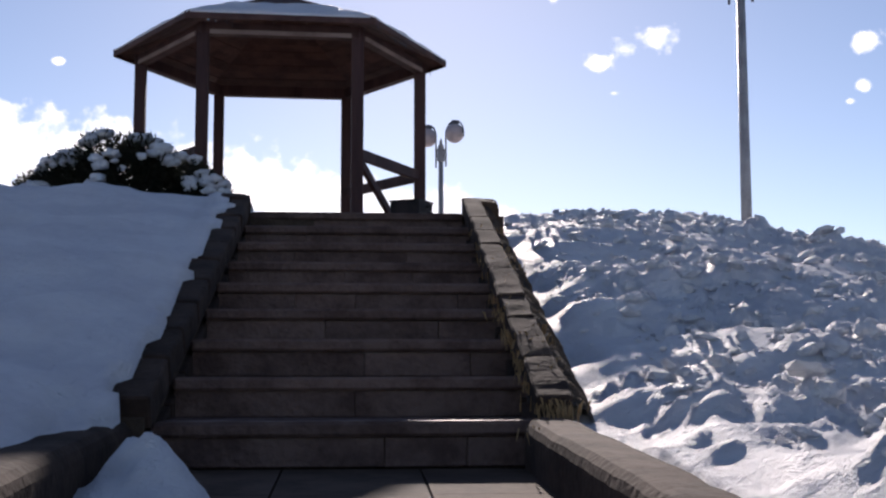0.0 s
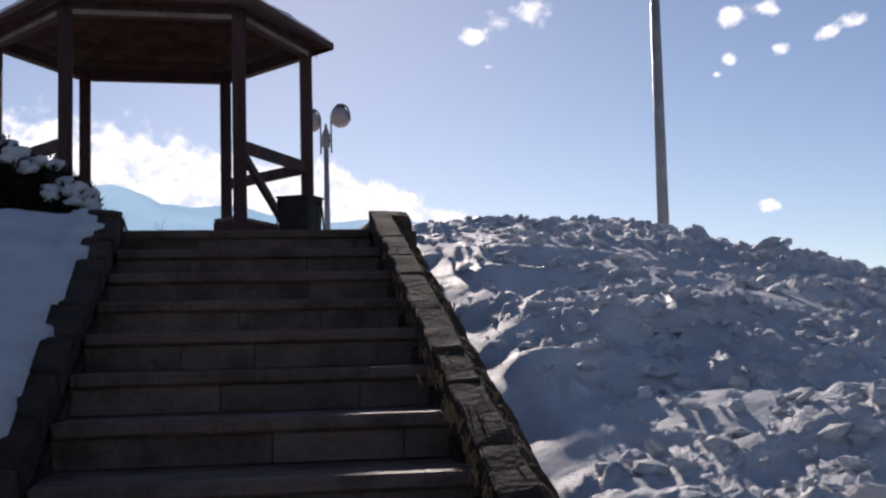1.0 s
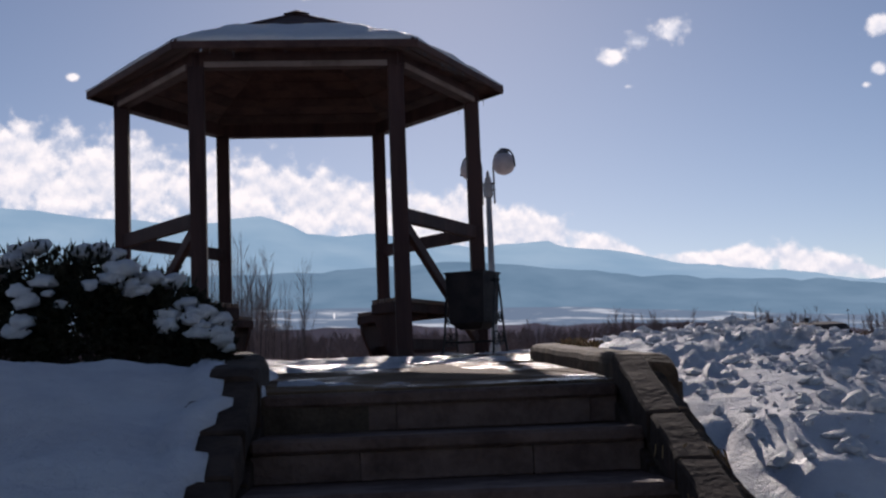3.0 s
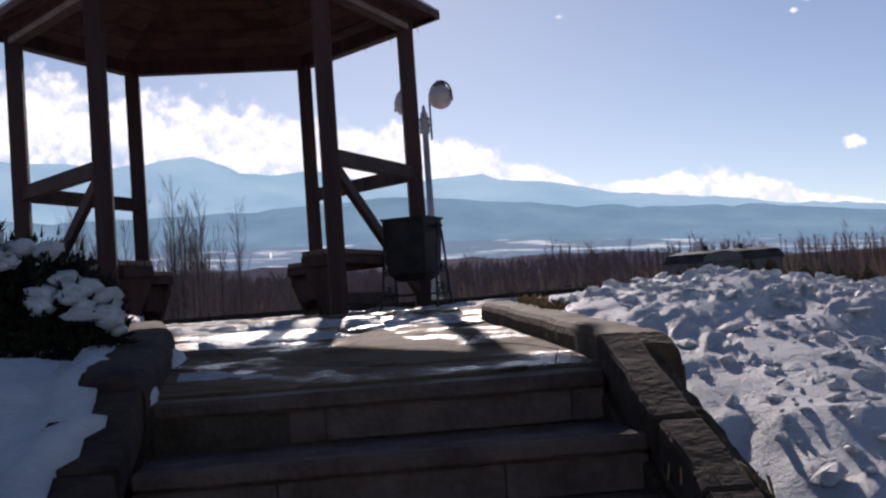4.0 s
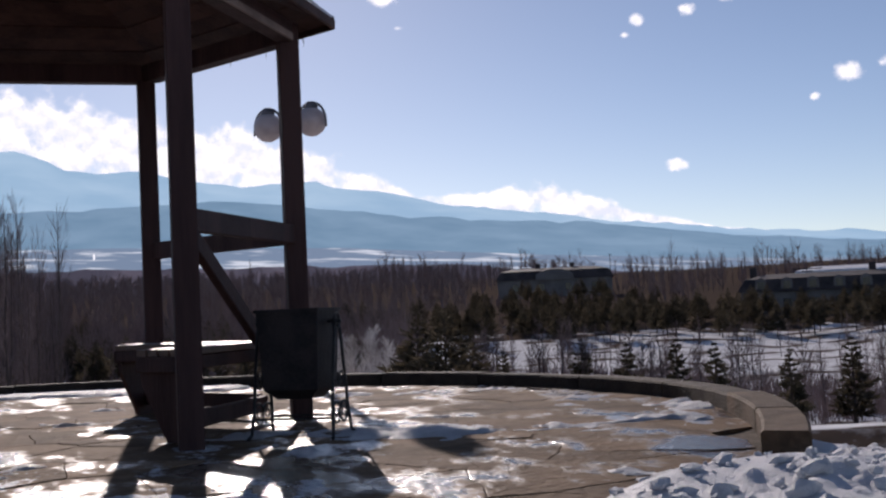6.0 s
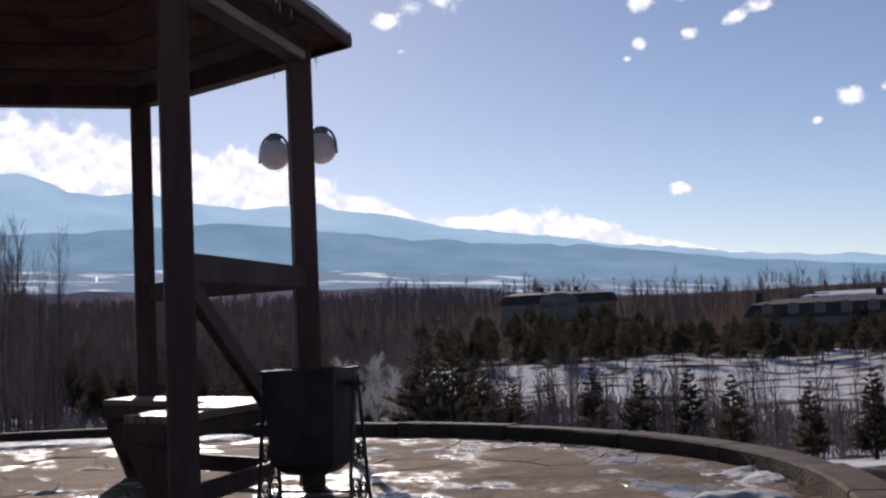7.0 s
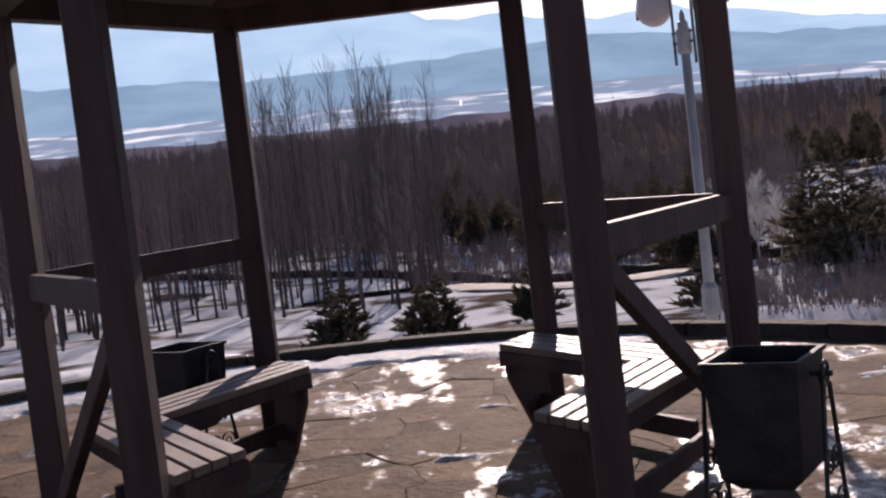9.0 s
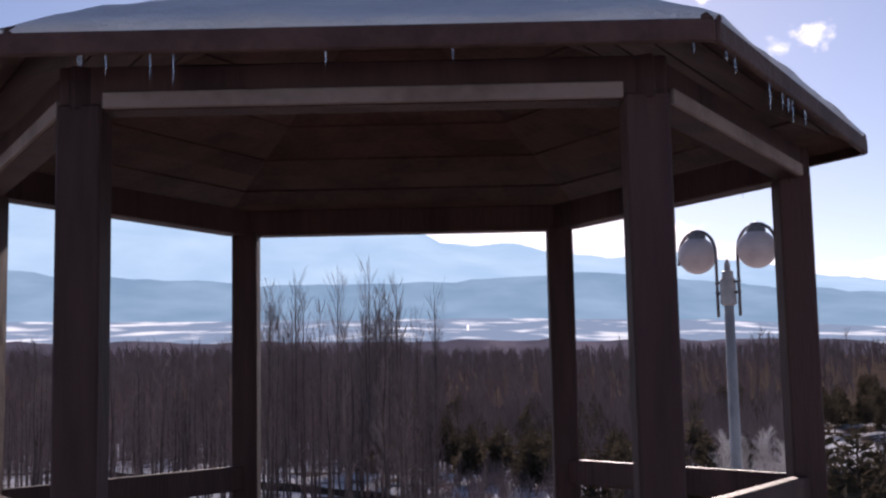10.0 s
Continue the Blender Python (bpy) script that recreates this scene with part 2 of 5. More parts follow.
def haze_glow_mat(name, low, high, glow, scale, stretch=(1, 1, 1), lo=0.45, hi=0.6):
    """Far land with the haze painted in: two soft self-glowing colours in patches."""
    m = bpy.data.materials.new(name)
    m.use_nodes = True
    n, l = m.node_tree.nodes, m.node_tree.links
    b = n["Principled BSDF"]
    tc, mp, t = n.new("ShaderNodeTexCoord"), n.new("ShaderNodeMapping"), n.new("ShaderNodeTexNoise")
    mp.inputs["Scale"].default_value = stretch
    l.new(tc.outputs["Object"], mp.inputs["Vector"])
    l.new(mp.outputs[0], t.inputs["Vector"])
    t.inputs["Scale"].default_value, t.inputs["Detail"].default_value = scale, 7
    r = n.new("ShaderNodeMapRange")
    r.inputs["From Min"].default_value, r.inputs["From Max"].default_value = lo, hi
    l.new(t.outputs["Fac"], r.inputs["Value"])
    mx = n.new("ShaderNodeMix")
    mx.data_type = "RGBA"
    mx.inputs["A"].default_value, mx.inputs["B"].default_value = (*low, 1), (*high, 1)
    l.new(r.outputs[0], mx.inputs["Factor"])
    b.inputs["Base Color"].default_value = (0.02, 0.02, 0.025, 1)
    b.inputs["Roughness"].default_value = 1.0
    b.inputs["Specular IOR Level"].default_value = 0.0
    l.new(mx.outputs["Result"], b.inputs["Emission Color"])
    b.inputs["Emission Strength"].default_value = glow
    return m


# Bluish haze is painted into these colours, which glow by themselves.
RANGE = haze_glow_mat("far_range", (0.255, 0.412, 0.56), (0.335, 0.492, 0.63), 1.0, 0.0035, (1, 0.6, 1.6), 0.36, 0.70)
RIDGE = haze_glow_mat("low_ridge", (0.132, 0.235, 0.338), (0.188, 0.304, 0.418), 1.0, 0.006, (1, 0.6, 2.2), 0.36, 0.72)
VALLEY = haze_glow_mat("valley", (0.150, 0.215, 0.305), (0.56, 0.62, 0.69), 1.0, 0.034, (0.34, 0.16, 1.0), 0.53, 0.66)


def cloud_mat(name, bank):
    """Self-glowing cloud with painted light and shade: ragged, thinner towards its edge; a bank fades by height, a puff
    by radius.
    """
    m = bpy.data.materials.new(name)
    m.use_nodes = True
    n, l = m.node_tree.nodes, m.node_tree.links
    n.remove(n["Principled BSDF"])
    tc, geo = n.new("ShaderNodeTexCoord"), n.new("ShaderNodeNewGeometry")
    t, t2 = n.new("ShaderNodeTexNoise"), n.new("ShaderNodeTexNoise")
    up = n.new("ShaderNodeVectorMath")
    up.inputs[1].default_value = (0.0, 0.0, 28.0)
    l.new(geo.outputs["Position"], up.inputs[0])
    for k, src in ((t, geo.outputs["Position"]), (t2, up.outputs[0])):
        k.inputs["Scale"].default_value, k.inputs["Detail"].default_value, k.inputs["Roughness"].default_value = 0.0095, 8, 0.54
        l.new(src, k.inputs["Vector"])
    # Painted relief: the noise against itself higher up gives bright and shaded sides.
    slope = n.new("ShaderNodeMath")
    slope.operation = "SUBTRACT"
    l.new(t2.outputs["Fac"], slope.inputs[0])
    l.new(t.outputs["Fac"], slope.inputs[1])
    side = n.new("ShaderNodeMapRange")
    side.inputs["From Min"].default_value, side.inputs["From Max"].default_value = -0.12, 0.12
    l.new(slope.outputs[0], side.inputs["Value"])
    if bank:
        sep = n.new("ShaderNodeSeparateXYZ")
        l.new(tc.outputs["UV"], sep.inputs[0])
        fall = n.new("ShaderNodeFloatCurve")
        pts = fall.mapping.curves[0].points
        pts[0].location, pts[1].location = (0.0, 0.30), (1.0, 0.0)
        for x, y in ((0.12, 0.62), (0.45, 0.80), (0.62, 0.56)):
            pts.new(x, y)
        fall.mapping.update()
        l.new(sep.outputs[1], fall.inputs["Value"])
        level = n.new("ShaderNodeMapRange")
        level.inputs["To Min"].default_value, level.inputs["To Max"].default_value = -0.36, 0.36
        l.new(fall.outputs[0], level.inputs["Value"])
        fall = level
    else:
        ln = n.new("ShaderNodeVectorMath")
        ln.operation = "LENGTH"
        l.new(tc.outputs["Object"], ln.inputs[0])
        fall = n.new("ShaderNodeMapRange")
        fall.inputs["To Min"].default_value, fall.inputs["To Max"].default_value = 0.26, -0.36
        l.new(ln.outputs["Value"], fall.inputs["Value"])
    add = n.new("ShaderNodeMath")
    l.new(t.outputs["Fac"], add.inputs[0])
    l.new(fall.outputs[0], add.inputs[1])
    a = n.new("ShaderNodeMapRange")
    a.inputs["From Min"].default_value, a.inputs["From Max"].default_value = 0.43, 0.68
    a.interpolation_type = "SMOOTHSTEP"
    l.new(add.outputs[0], a.inputs["Value"])
    mx = n.new("ShaderNodeMix")
    mx.data_type = "RGBA"
    # White for the lit side, blue-grey for the shaded side, both emitted.
    mx.inputs["A"].default_value, mx.inputs["B"].default_value = (0.98, 0.97, 0.96, 1), (0.66, 0.72, 0.81, 1)
    l.new(side.outputs[0], mx.inputs["Factor"])
    em, tr, ms = n.new("ShaderNodeEmission"), n.new("ShaderNodeBsdfTransparent"), n.new("ShaderNodeMixShader")
    l.new(mx.outputs["Result"], em.inputs["Color"])
    em.inputs["Strength"].default_value = 1.05
    l.new(a.outputs[0], ms.inputs[0])
    l.new(tr.outputs[0], ms.inputs[1])
    l.new(em.outputs[0], ms.inputs[2])
    l.new(ms.outputs[0], n["Material Output"].inputs["Surface"])
    return m


CLOUD = cloud_mat("cloud", False)
BANK = cloud_mat("cloud_bank", True)

# ---- mesh helpers ----


def mesh_of(name, verts, faces, material, smooth=False):
    me = bpy.data.meshes.new(name)
    me.from_pydata([tuple(v) for v in verts], [], faces)
    me.materials.append(material)
    if smooth:
        me.polygons.foreach_set("use_smooth", [True] * len(me.polygons))
    me.update()
    return me


def thing(name, label, category, at=None, group="", kind=""):
    ob = new(name)
    ob.empty_display_size = 0.1
    if at is not None:
        ob.matrix_basis = at
    return tagged(ob, label, category, group, kind)


def part(name, bm, material, parent, label="", smooth=False):
    """One bmesh, or one mesh, as one object under a thing or a part."""
    if isinstance(bm, bmesh.types.BMesh):
        bmesh.ops.recalc_face_normals(bm, faces=bm.faces)
        me = bpy.data.meshes.new(name)
        bm.to_mesh(me)
        bm.free()
        me.materials.append(material)
        if smooth:
            me.polygons.foreach_set("use_smooth", [True] * len(me.polygons))
    else:
        me = bm
    ob = new(name, me)
    ob.parent = parent
    return tagged(ob, label)


def box(bm, size, m=None, bevel=0.0):
    """A box of that size at the pose m, with bevelled edges."""
    got = bmesh.ops.create_cube(bm, size=1.0)["verts"]
    bmesh.ops.scale(bm, vec=size, verts=got)
    if bevel:
        edges = list({e for v in got for e in v.link_edges})
        got = list({v for f in bmesh.ops.bevel(bm, geom=edges, offset=bevel, segments=1, affect="EDGES")["faces"] for v in f.verts} | {v for v in got if v.is_valid})
    if m is not None:
        bmesh.ops.transform(bm, matrix=m, verts=[v for v in got if v.is_valid])
    return bm


def beam(bm, a, b, w, h, bevel=0.006, up=(0, 0, 1)):
    """A beam from a to b, w wide and h high about its axis."""
    a, b = Vector(a), Vector(b)
    y = (b - a).normalized()
    x = y.cross(Vector(up)).normalized()
    z = x.cross(y)
    m = Matrix.Translation((a + b) / 2) @ Matrix((x, y, z)).transposed().to_4x4()
    return box(bm, (w, (b - a).length, h), m, bevel)


def prism(bm, pts, z0, z1):
    """An upright prism over a flat outline; z0, z1 are numbers or functions of x, y."""
    lo = [bm.verts.new((x, y, z0(x, y) if callable(z0) else z0)) for x, y in pts]
    hi = [bm.verts.new((x, y, z1(x, y) if callable(z1) else z1)) for x, y in pts]
    n = len(pts)
    bm.faces.new(hi)
    bm.faces.new(lo[::-1])
    for i in range(n):
        bm.faces.new((lo[i], lo[(i + 1) % n], hi[(i + 1) % n], hi[i]))
    return bm


def tube(bm, pts, radii, sides=8):
    """A tube along points, with a radius at each."""
    rings = []
    pts = [Vector(p) for p in pts]
    ref = Vector((0.3, 0.9, 0.2)).normalized()
    for i, p in enumerate(pts):
        d = (pts[min(i + 1, len(pts) - 1)] - pts[max(i - 1, 0)]).normalized()
        s = d.cross(ref)
        s = s.normalized() if s.length > 1e-3 else d.orthogonal().normalized()
        t = d.cross(s)
        r = radii[i] if isinstance(radii, (list, tuple)) else radii
        rings.append([bm.verts.new(p + s * (r * math.cos(2 * math.pi * k / sides)) + t * (r * math.sin(2 * math.pi * k / sides))) for k in range(sides)])
    for q, w in zip(rings, rings[1:]):
        for k in range(sides):
            bm.faces.new((q[k], q[(k + 1) % sides], w[(k + 1) % sides], w[k]))
    bm.faces.new(rings[0][::-1])
    bm.faces.new(rings[-1])
    return bm


def smooth01(v):
    v = min(1.0, max(0.0, v))
    return v * v * (3 - 2 * v)


def table(v, xs, ys):
    return float(np.interp(v, xs, ys))


def fbm(x, y, z=0.0, octaves=4):
    return noise.fractal(Vector((x, y, z)), 0.9, 2.1, octaves)


def clip(poly, nx, ny, c):
    """Keeps the part of a convex outline where nx*x + ny*y <= c."""
    out = []
    for i, p in enumerate(poly):
        q = poly[(i + 1) % len(poly)]
        a, b = nx * p[0] + ny * p[1] - c, nx * q[0] + ny * q[1] - c
        if a <= 0:
            out.append(p)
        if (a < 0 < b) or (b < 0 < a):
            k = a / (a - b)
            out.append((p[0] + k * (q[0] - p[0]), p[1] + k * (q[1] - p[1])))
    return out


# ---- the hill ----
CX, CY, RIM = -1.1, -0.3, 5.72          # the round terrace
STEPS, RISE, RUN, TOP_Y = 8, 0.163, 0.50, -8.15
SX0, SX1 = -0.11, 1.36                  # the stair's two sides


def terrace_z(x, y):
    return table(y, [-12.0, TOP_Y, -2.6, -1.4, 9.0], [-0.16, 0.0, 0.236, 0.265, 0.265])


def stair_z(y):
    """The line of the stair's nosings, level with the terrace above and sloping gently below."""
    if y > TOP_Y:
        return terrace_z(0, y)
    z = -(TOP_Y - y) * RISE / RUN
    low = -RISE * STEPS - RISE
    return max(z, low - 0.05 * max(0.0, TOP_Y - STEPS * RUN - y))


FAR_D = [0, 13, 20, 38, 70, 110, 160, 250, 400, 700, 5000]
FAR_Z = [0.3, 0.30, -1.3, -3.1, -4.2, -3.7, -1.8, 2.3, 7.5, 18.0, 40.0]


def ground_z(x, y, sunk=True):
    d = math.hypot(x - 0.7, y + 6.8)
    far = table(d, FAR_D, FAR_Z) + 0.012 * min(d, 80) * fbm(x * 0.06, y * 0.06, 3)
    near = 0.2 - 1.85 * smooth01((-y - 6.8) / 6.2) - 1.6 * smooth01((abs(x - 0.8) - 5.0) / 6.0)
    w = smooth01((y + 3.0) / 5.0)
    z = w * far + (1 - w) * near
    out = math.hypot(x - CX, y - CY) - RIM
    if y > -3.0 and out < 16:
        side = smooth01((x - 1.5) / 2.0)
        z = min(z, terrace_z(x, y) - 0.15 - 0.2 * side - (0.16 + 0.09 * side) * max(0.0, out - 0.4)) if z > -2.1 else z
    if math.hypot(x - CX, y - CY) < RIM + 0.5:
        z = min(z, terrace_z(x, y) - 0.3)
    if -1.0 < x < 2.0 and y < -3.5:
        z = min(z, stair_z(y) - 0.45)
    if sunk:
        z -= 0.9 * smooth01((min(x - 1.0, 13.0 - x, -1.2 - y, y + 18.5) - 0.3) / 1.2)
        z -= 0.7 * smooth01((min(-0.7 - x, x + 9.0, -5.0 - y, y + 18.5) - 0.3) / 1.2)
    return z


def build_ground():
    rad = [0.0] + [0.35 * 1.098 ** i for i in range(104)]
    sect = 144
    vs, fs = [(0.8, -6.0, ground_z(0.8, -6.0))], []
    for r in rad[1:]:
        for k in range(sect):
            a = 2 * math.pi * k / sect
            x, y = 0.8 + r * math.cos(a), -6.0 + r * math.sin(a)
            vs.append((x, y, ground_z(x, y)))
    for k in range(sect):
        fs.append((0, 1 + k, 1 + (k + 1) % sect))
    for i in range(len(rad) - 2):
        for k in range(sect):
            a, b = 1 + i * sect + k, 1 + i * sect + (k + 1) % sect
            fs.append((a, a + sect, b + sect, b))
    return tagged(new("ground", mesh_of("ground", vs, fs, GROUND, True)), "snow-covered hillside and valley with brush and woods", "ground", kind="structure")


build_ground()


def grid_sheet(name, xs, ys, height, material):
    """A dense sheet of snow over a rectangle."""
    vs = [(x, y, height(x, y)) for y in ys for x in xs]
    nx = len(xs)
    fs = [(j * nx + i, j * nx + i + 1, (j + 1) * nx + i + 1, (j + 1) * nx + i) for j in range(len(ys) - 1) for i in range(nx - 1)]
    return new(name, mesh_of(name, vs, fs, material, True))


def chunks(v, scale, seed, amount):
    """Broken lumps: a rounded height in 0..1, tilted from cell to cell."""
    d, p = noise.voronoi(v * scale + seed)
    c = p[0]
    r = math.sin(c.x * 12.99 + c.y * 78.23 + c.z * 37.7) * 43758.5
    r -= math.floor(r)
    if r > amount:
        return 0.0
    tilt = (v * scale + seed - c).dot(Vector((math.cos(r * 60), math.sin(r * 60), 0.0)))
    dome = math.sqrt(max(0.0, 1 - (d[0] / 0.62) ** 2)) * smooth01((d[1] - d[0]) / 0.34)
    return dome * (0.5 + 0.5 * r / amount + 0.3 * tilt)


def lumps(x, y, rough):
    """Ploughed snow: plates, blocks and crumbs with smoother drifts between them."""
    v = Vector((x, y, 0.0))
    w = v + 0.09 * noise.noise_vector(v * 3.4) + 0.03 * noise.noise_vector(v * 11.0)
    a = noise.noise(v * 0.8) * 0.07 + noise.noise(v * 2.1 + Vector((4, 4, 2))) * 0.05
    m = smooth01(0.42 + 2.2 * noise.noise(Vector((x * 0.6 - y * 0.25, y * 0.9 + x * 0.4, 8.0))))
    b = chunks(w, 3.4, Vector((7, 3, 1)), 0.06 + 0.28 * m) * 0.08
    c = chunks(w, 7.0, Vector((1, 9, 4)), 0.05 + 0.46 * m) * 0.050
    d = chunks(w, 13.0, Vector((5, 2, 8)), 0.08 + 0.54 * m) * 0.028
    f = abs(noise.noise(v * 9.0)) * 0.03 * m
    a += 0.035 * noise.noise(Vector((x * 1.3 - y * 2.6, y * 0.5, 5.0)))
    a += 0.05 * (0.5 - abs(noise.noise(Vector((x * 0.7 + y * 1.7, y * 0.9 - x * 0.35, 2.0)))) * 1.6) * rough
    return a + rough * (b + c + d + f - 0.03)


def bank_edge(y):
    """Where the right-hand snow begins, along cheek wall and kerb."""
    return table(y, [-18.5, -12.5, -8.2, -7.0, -4.42], [1.02, 1.14, 1.50, 1.64, 1.82])


def mound_right(x, y):
    q = ((x - 1.8) * 1.05 - (y + 4.45) * 2.1) / 2.35
    if x > 4.0:
        q = max(q, math.hypot(x - CX, y - CY) - RIM - 0.2)
    crest = table(x, [1.5, 2.0, 2.6, 3.2, 4.0, 4.6, 5.4, 7.0, 9.0, 12.0], [0.22, 0.30, 0.34, 0.33, 0.24, 0.10, -0.06, -0.36, -0.9, -1.7])
    t = crest - table(y, [-12.6, -12, -11, -10, -9, -8, -7, -6, -5, -4], [1.62, 1.45, 1.15, 0.85, 0.57, 0.35, 0.19, 0.09, 0.03, 0.0])
    low = -1.40 - 0.05 * max(0.0, -12.6 - y) + 0.1 * smooth01((x - 3) / 4)
    if t - low < 0.4:
        t = low + 0.15 * math.log1p(math.exp((t - low) / 0.15))
    e = x - bank_edge(y)
    lip = 0.16 + 0.14 * noise.noise(Vector((y * 1.4, 0.0, 3.0))) + 0.06 * noise.noise(Vector((y * 5.0, x, 1.0)))
    if y > -7.4:
        lip -= 0.4 * smooth01((y + 7.4) / 0.8)
    over = smooth01((e - lip) / 0.22)
    if x > 5.6:
        over *= 1 - 0.8 * smooth01((x - 5.6) / 1.4)
    rough = (0.12 + 0.88 * over) * (1 - 0.35 * smooth01((y + 6.5) / 1.5)) * (0.8 + 0.3 * smooth01(0.6 + 1.8 * fbm(x * 0.5, y * 0.5, 8)))
    wob = 0.25 * noise.noise(Vector((x * 4, 0.0, 2.0)))
    cut = 0.03 * (over - 0.6) + (1 - over) * (0.05 * smooth01((y + 8.6) / 0.5) - 0.06 * smooth01((-8.3 - y + wob) / 0.15))
    h = t + lumps(x, y, rough) + cut * smooth01((-7.0 - y) / 1.0) * (1 - smooth01((x - 3.0) / 1.0))
    q += 0.12 * noise.noise(Vector((x * 1.9, y * 1.9, 6.0)))
    if q < 0.55:
        base = terrace_z(x, y) - 0.04
        h = base + (h - base) * smooth01(q / 0.55) if q > 0 else base - 0.25
    if y > -3.2 and x > 4.2:
        h -= 1.5 * smooth01((x - 4.2) / 1.6) * smooth01((y + 3.2) / 1.0)
    if e < 0.10:
        h = min(h, stair_z(y) + 0.10 + 0.03 * noise.noise(Vector((x * 9, y * 9, 2.0)))) - 0.5 * max(0.0, 0.02 - e)
    if e < -0.03:
        h = stair_z(y) - 0.6
    out = min(13.0 - x, y + 18.5)
    if out < 3.0 and e > 0:
        g = ground_z(x, y, False)
        h = g - 0.03 + (h - g + 0.03) * smooth01(out / 3.0)
    return h


def mound_left(x, y):
    xk = table(y, [-18.5, -12.5, -8.2, -6.0, -4.0], [-0.70, -0.40, -0.21, -0.36, -0.60])
    q = xk - x + 0.06 * noise.noise(Vector((0.0, y * 3.1, 4.0))) + 0.03 * noise.noise(Vector((0.0, y * 9.0, 1.0)))
    r = max(math.hypot(x - CX, y - CY) - RIM - 0.15, -0.9 - x - 0.25 * (y + 4.3) if y < -3.4 else -9.0, -4.6 - y)
    crest = table(-x, [0.0, 0.8, 3.0, 6.0, 10.0], [0.06, 0.15, 0.18, 0.08, -0.6])
    t = crest - 0.30 * max(0.0, -8.1 - y)
    low = -1.40 - 0.05 * max(0.0, -12.6 - y)
    t = max(t, low - 0.4)
    dent = fbm(x * 1.3, y * 1.3, 5) * 0.07 + noise.noise(Vector((x * 4, y * 4, 2))) * 0.018
    h = t + dent * smooth01(q / 0.5 + 0.3)
    if y > -5.5 and r < 0.8:
        base = terrace_z(x, y) - 0.06
        h = base + (h - base) * smooth01(r / 0.8) if r > 0 else base - 0.3
    if q < 0.0:
        h = stair_z(y) - 0.6
    elif q < 0.15:
        h = max(min(h, stair_z(y) + 0.16), stair_z(y) + 0.125) - 0.02 + 0.2 * q
    out = min(x + 9.0, y + 18.5)
    if out < 2.0 and q > 0.15:
        g = ground_z(x, y, False)
        h = g - 0.03 + (h - g + 0.03) * smooth01(out / 2.0)
    return h


def span(a, b, s):
    n = int(round((b - a) / s))
    return [a + (b - a) * i / n for i in range(n + 1)]


mr = grid_sheet("snow_bank", span(1.00, 7.2, 0.026), span(-14.6, -1.2, 0.03), mound_right, SNOW)
mr0 = grid_sheet("snow_slope", span(1.00, 7.2, 0.1), span(-18.5, -14.6, 0.1), mound_right, SNOW)
tagged(mr0, "snow beside the path below the stair", "snow", kind="structure")
tagged(mr, "rough ploughed snow heaped beside the stone stair", "snow", kind="structure")
mr2 = grid_sheet("snow_slope", span(7.2, 13.0, 0.16), span(-18.5, -1.2, 0.15), mound_right, SNOW)
tagged(mr2, "snow slope falling away from the hilltop", "snow", kind="structure")
ml = grid_sheet("snow_slope", span(-9.0, -0.10, 0.05), span(-18.5, -2.6, 0.06), mound_left, SNOW)
tagged(ml, "smooth shaded snow slope beside the stone stair", "snow", kind="structure")


def bank_behind():
    """Snow thrown over the terrace's rim."""
    vs, fs = [], []
    na, nr = 360, 15
    for j in range(nr):
        r = RIM + (0.16 + 0.17 * (j - 1) if j else 0.03)
        for i in range(na):
            a = radians(62 + 148 * i / (na - 1))
            x, y = CX + r * math.cos(a), CY + r * math.sin(a)
            top = terrace_z(x, y) - 0.06 + 0.20 * smooth01((a - 1.5) / 0.5) * smooth01(j / 2)
            h = top + lumps(x, y, 0.55) * 0.6
            if j > 5:
                h -= 0.2 * (j - 5)
            vs.append((x, y, h if j else terrace_z(x, y) + 0.122 + 0.03 * noise.noise(Vector((x * 2.5, y * 2.5, 1.0))) - 0.08 * (1 - smooth01((a - 1.4) / 0.3))))
    for j in range(nr - 1):
        for i in range(na - 1):
            k = j * na + i
            fs.append((k, k + na, k + na + 1, k + 1))
    return tagged(new("snow_bank", mesh_of("snow_bank", vs, fs, SNOW, True)), "snow piled along the outer edge of the terrace", "snow", kind="structure")


bank_behind()


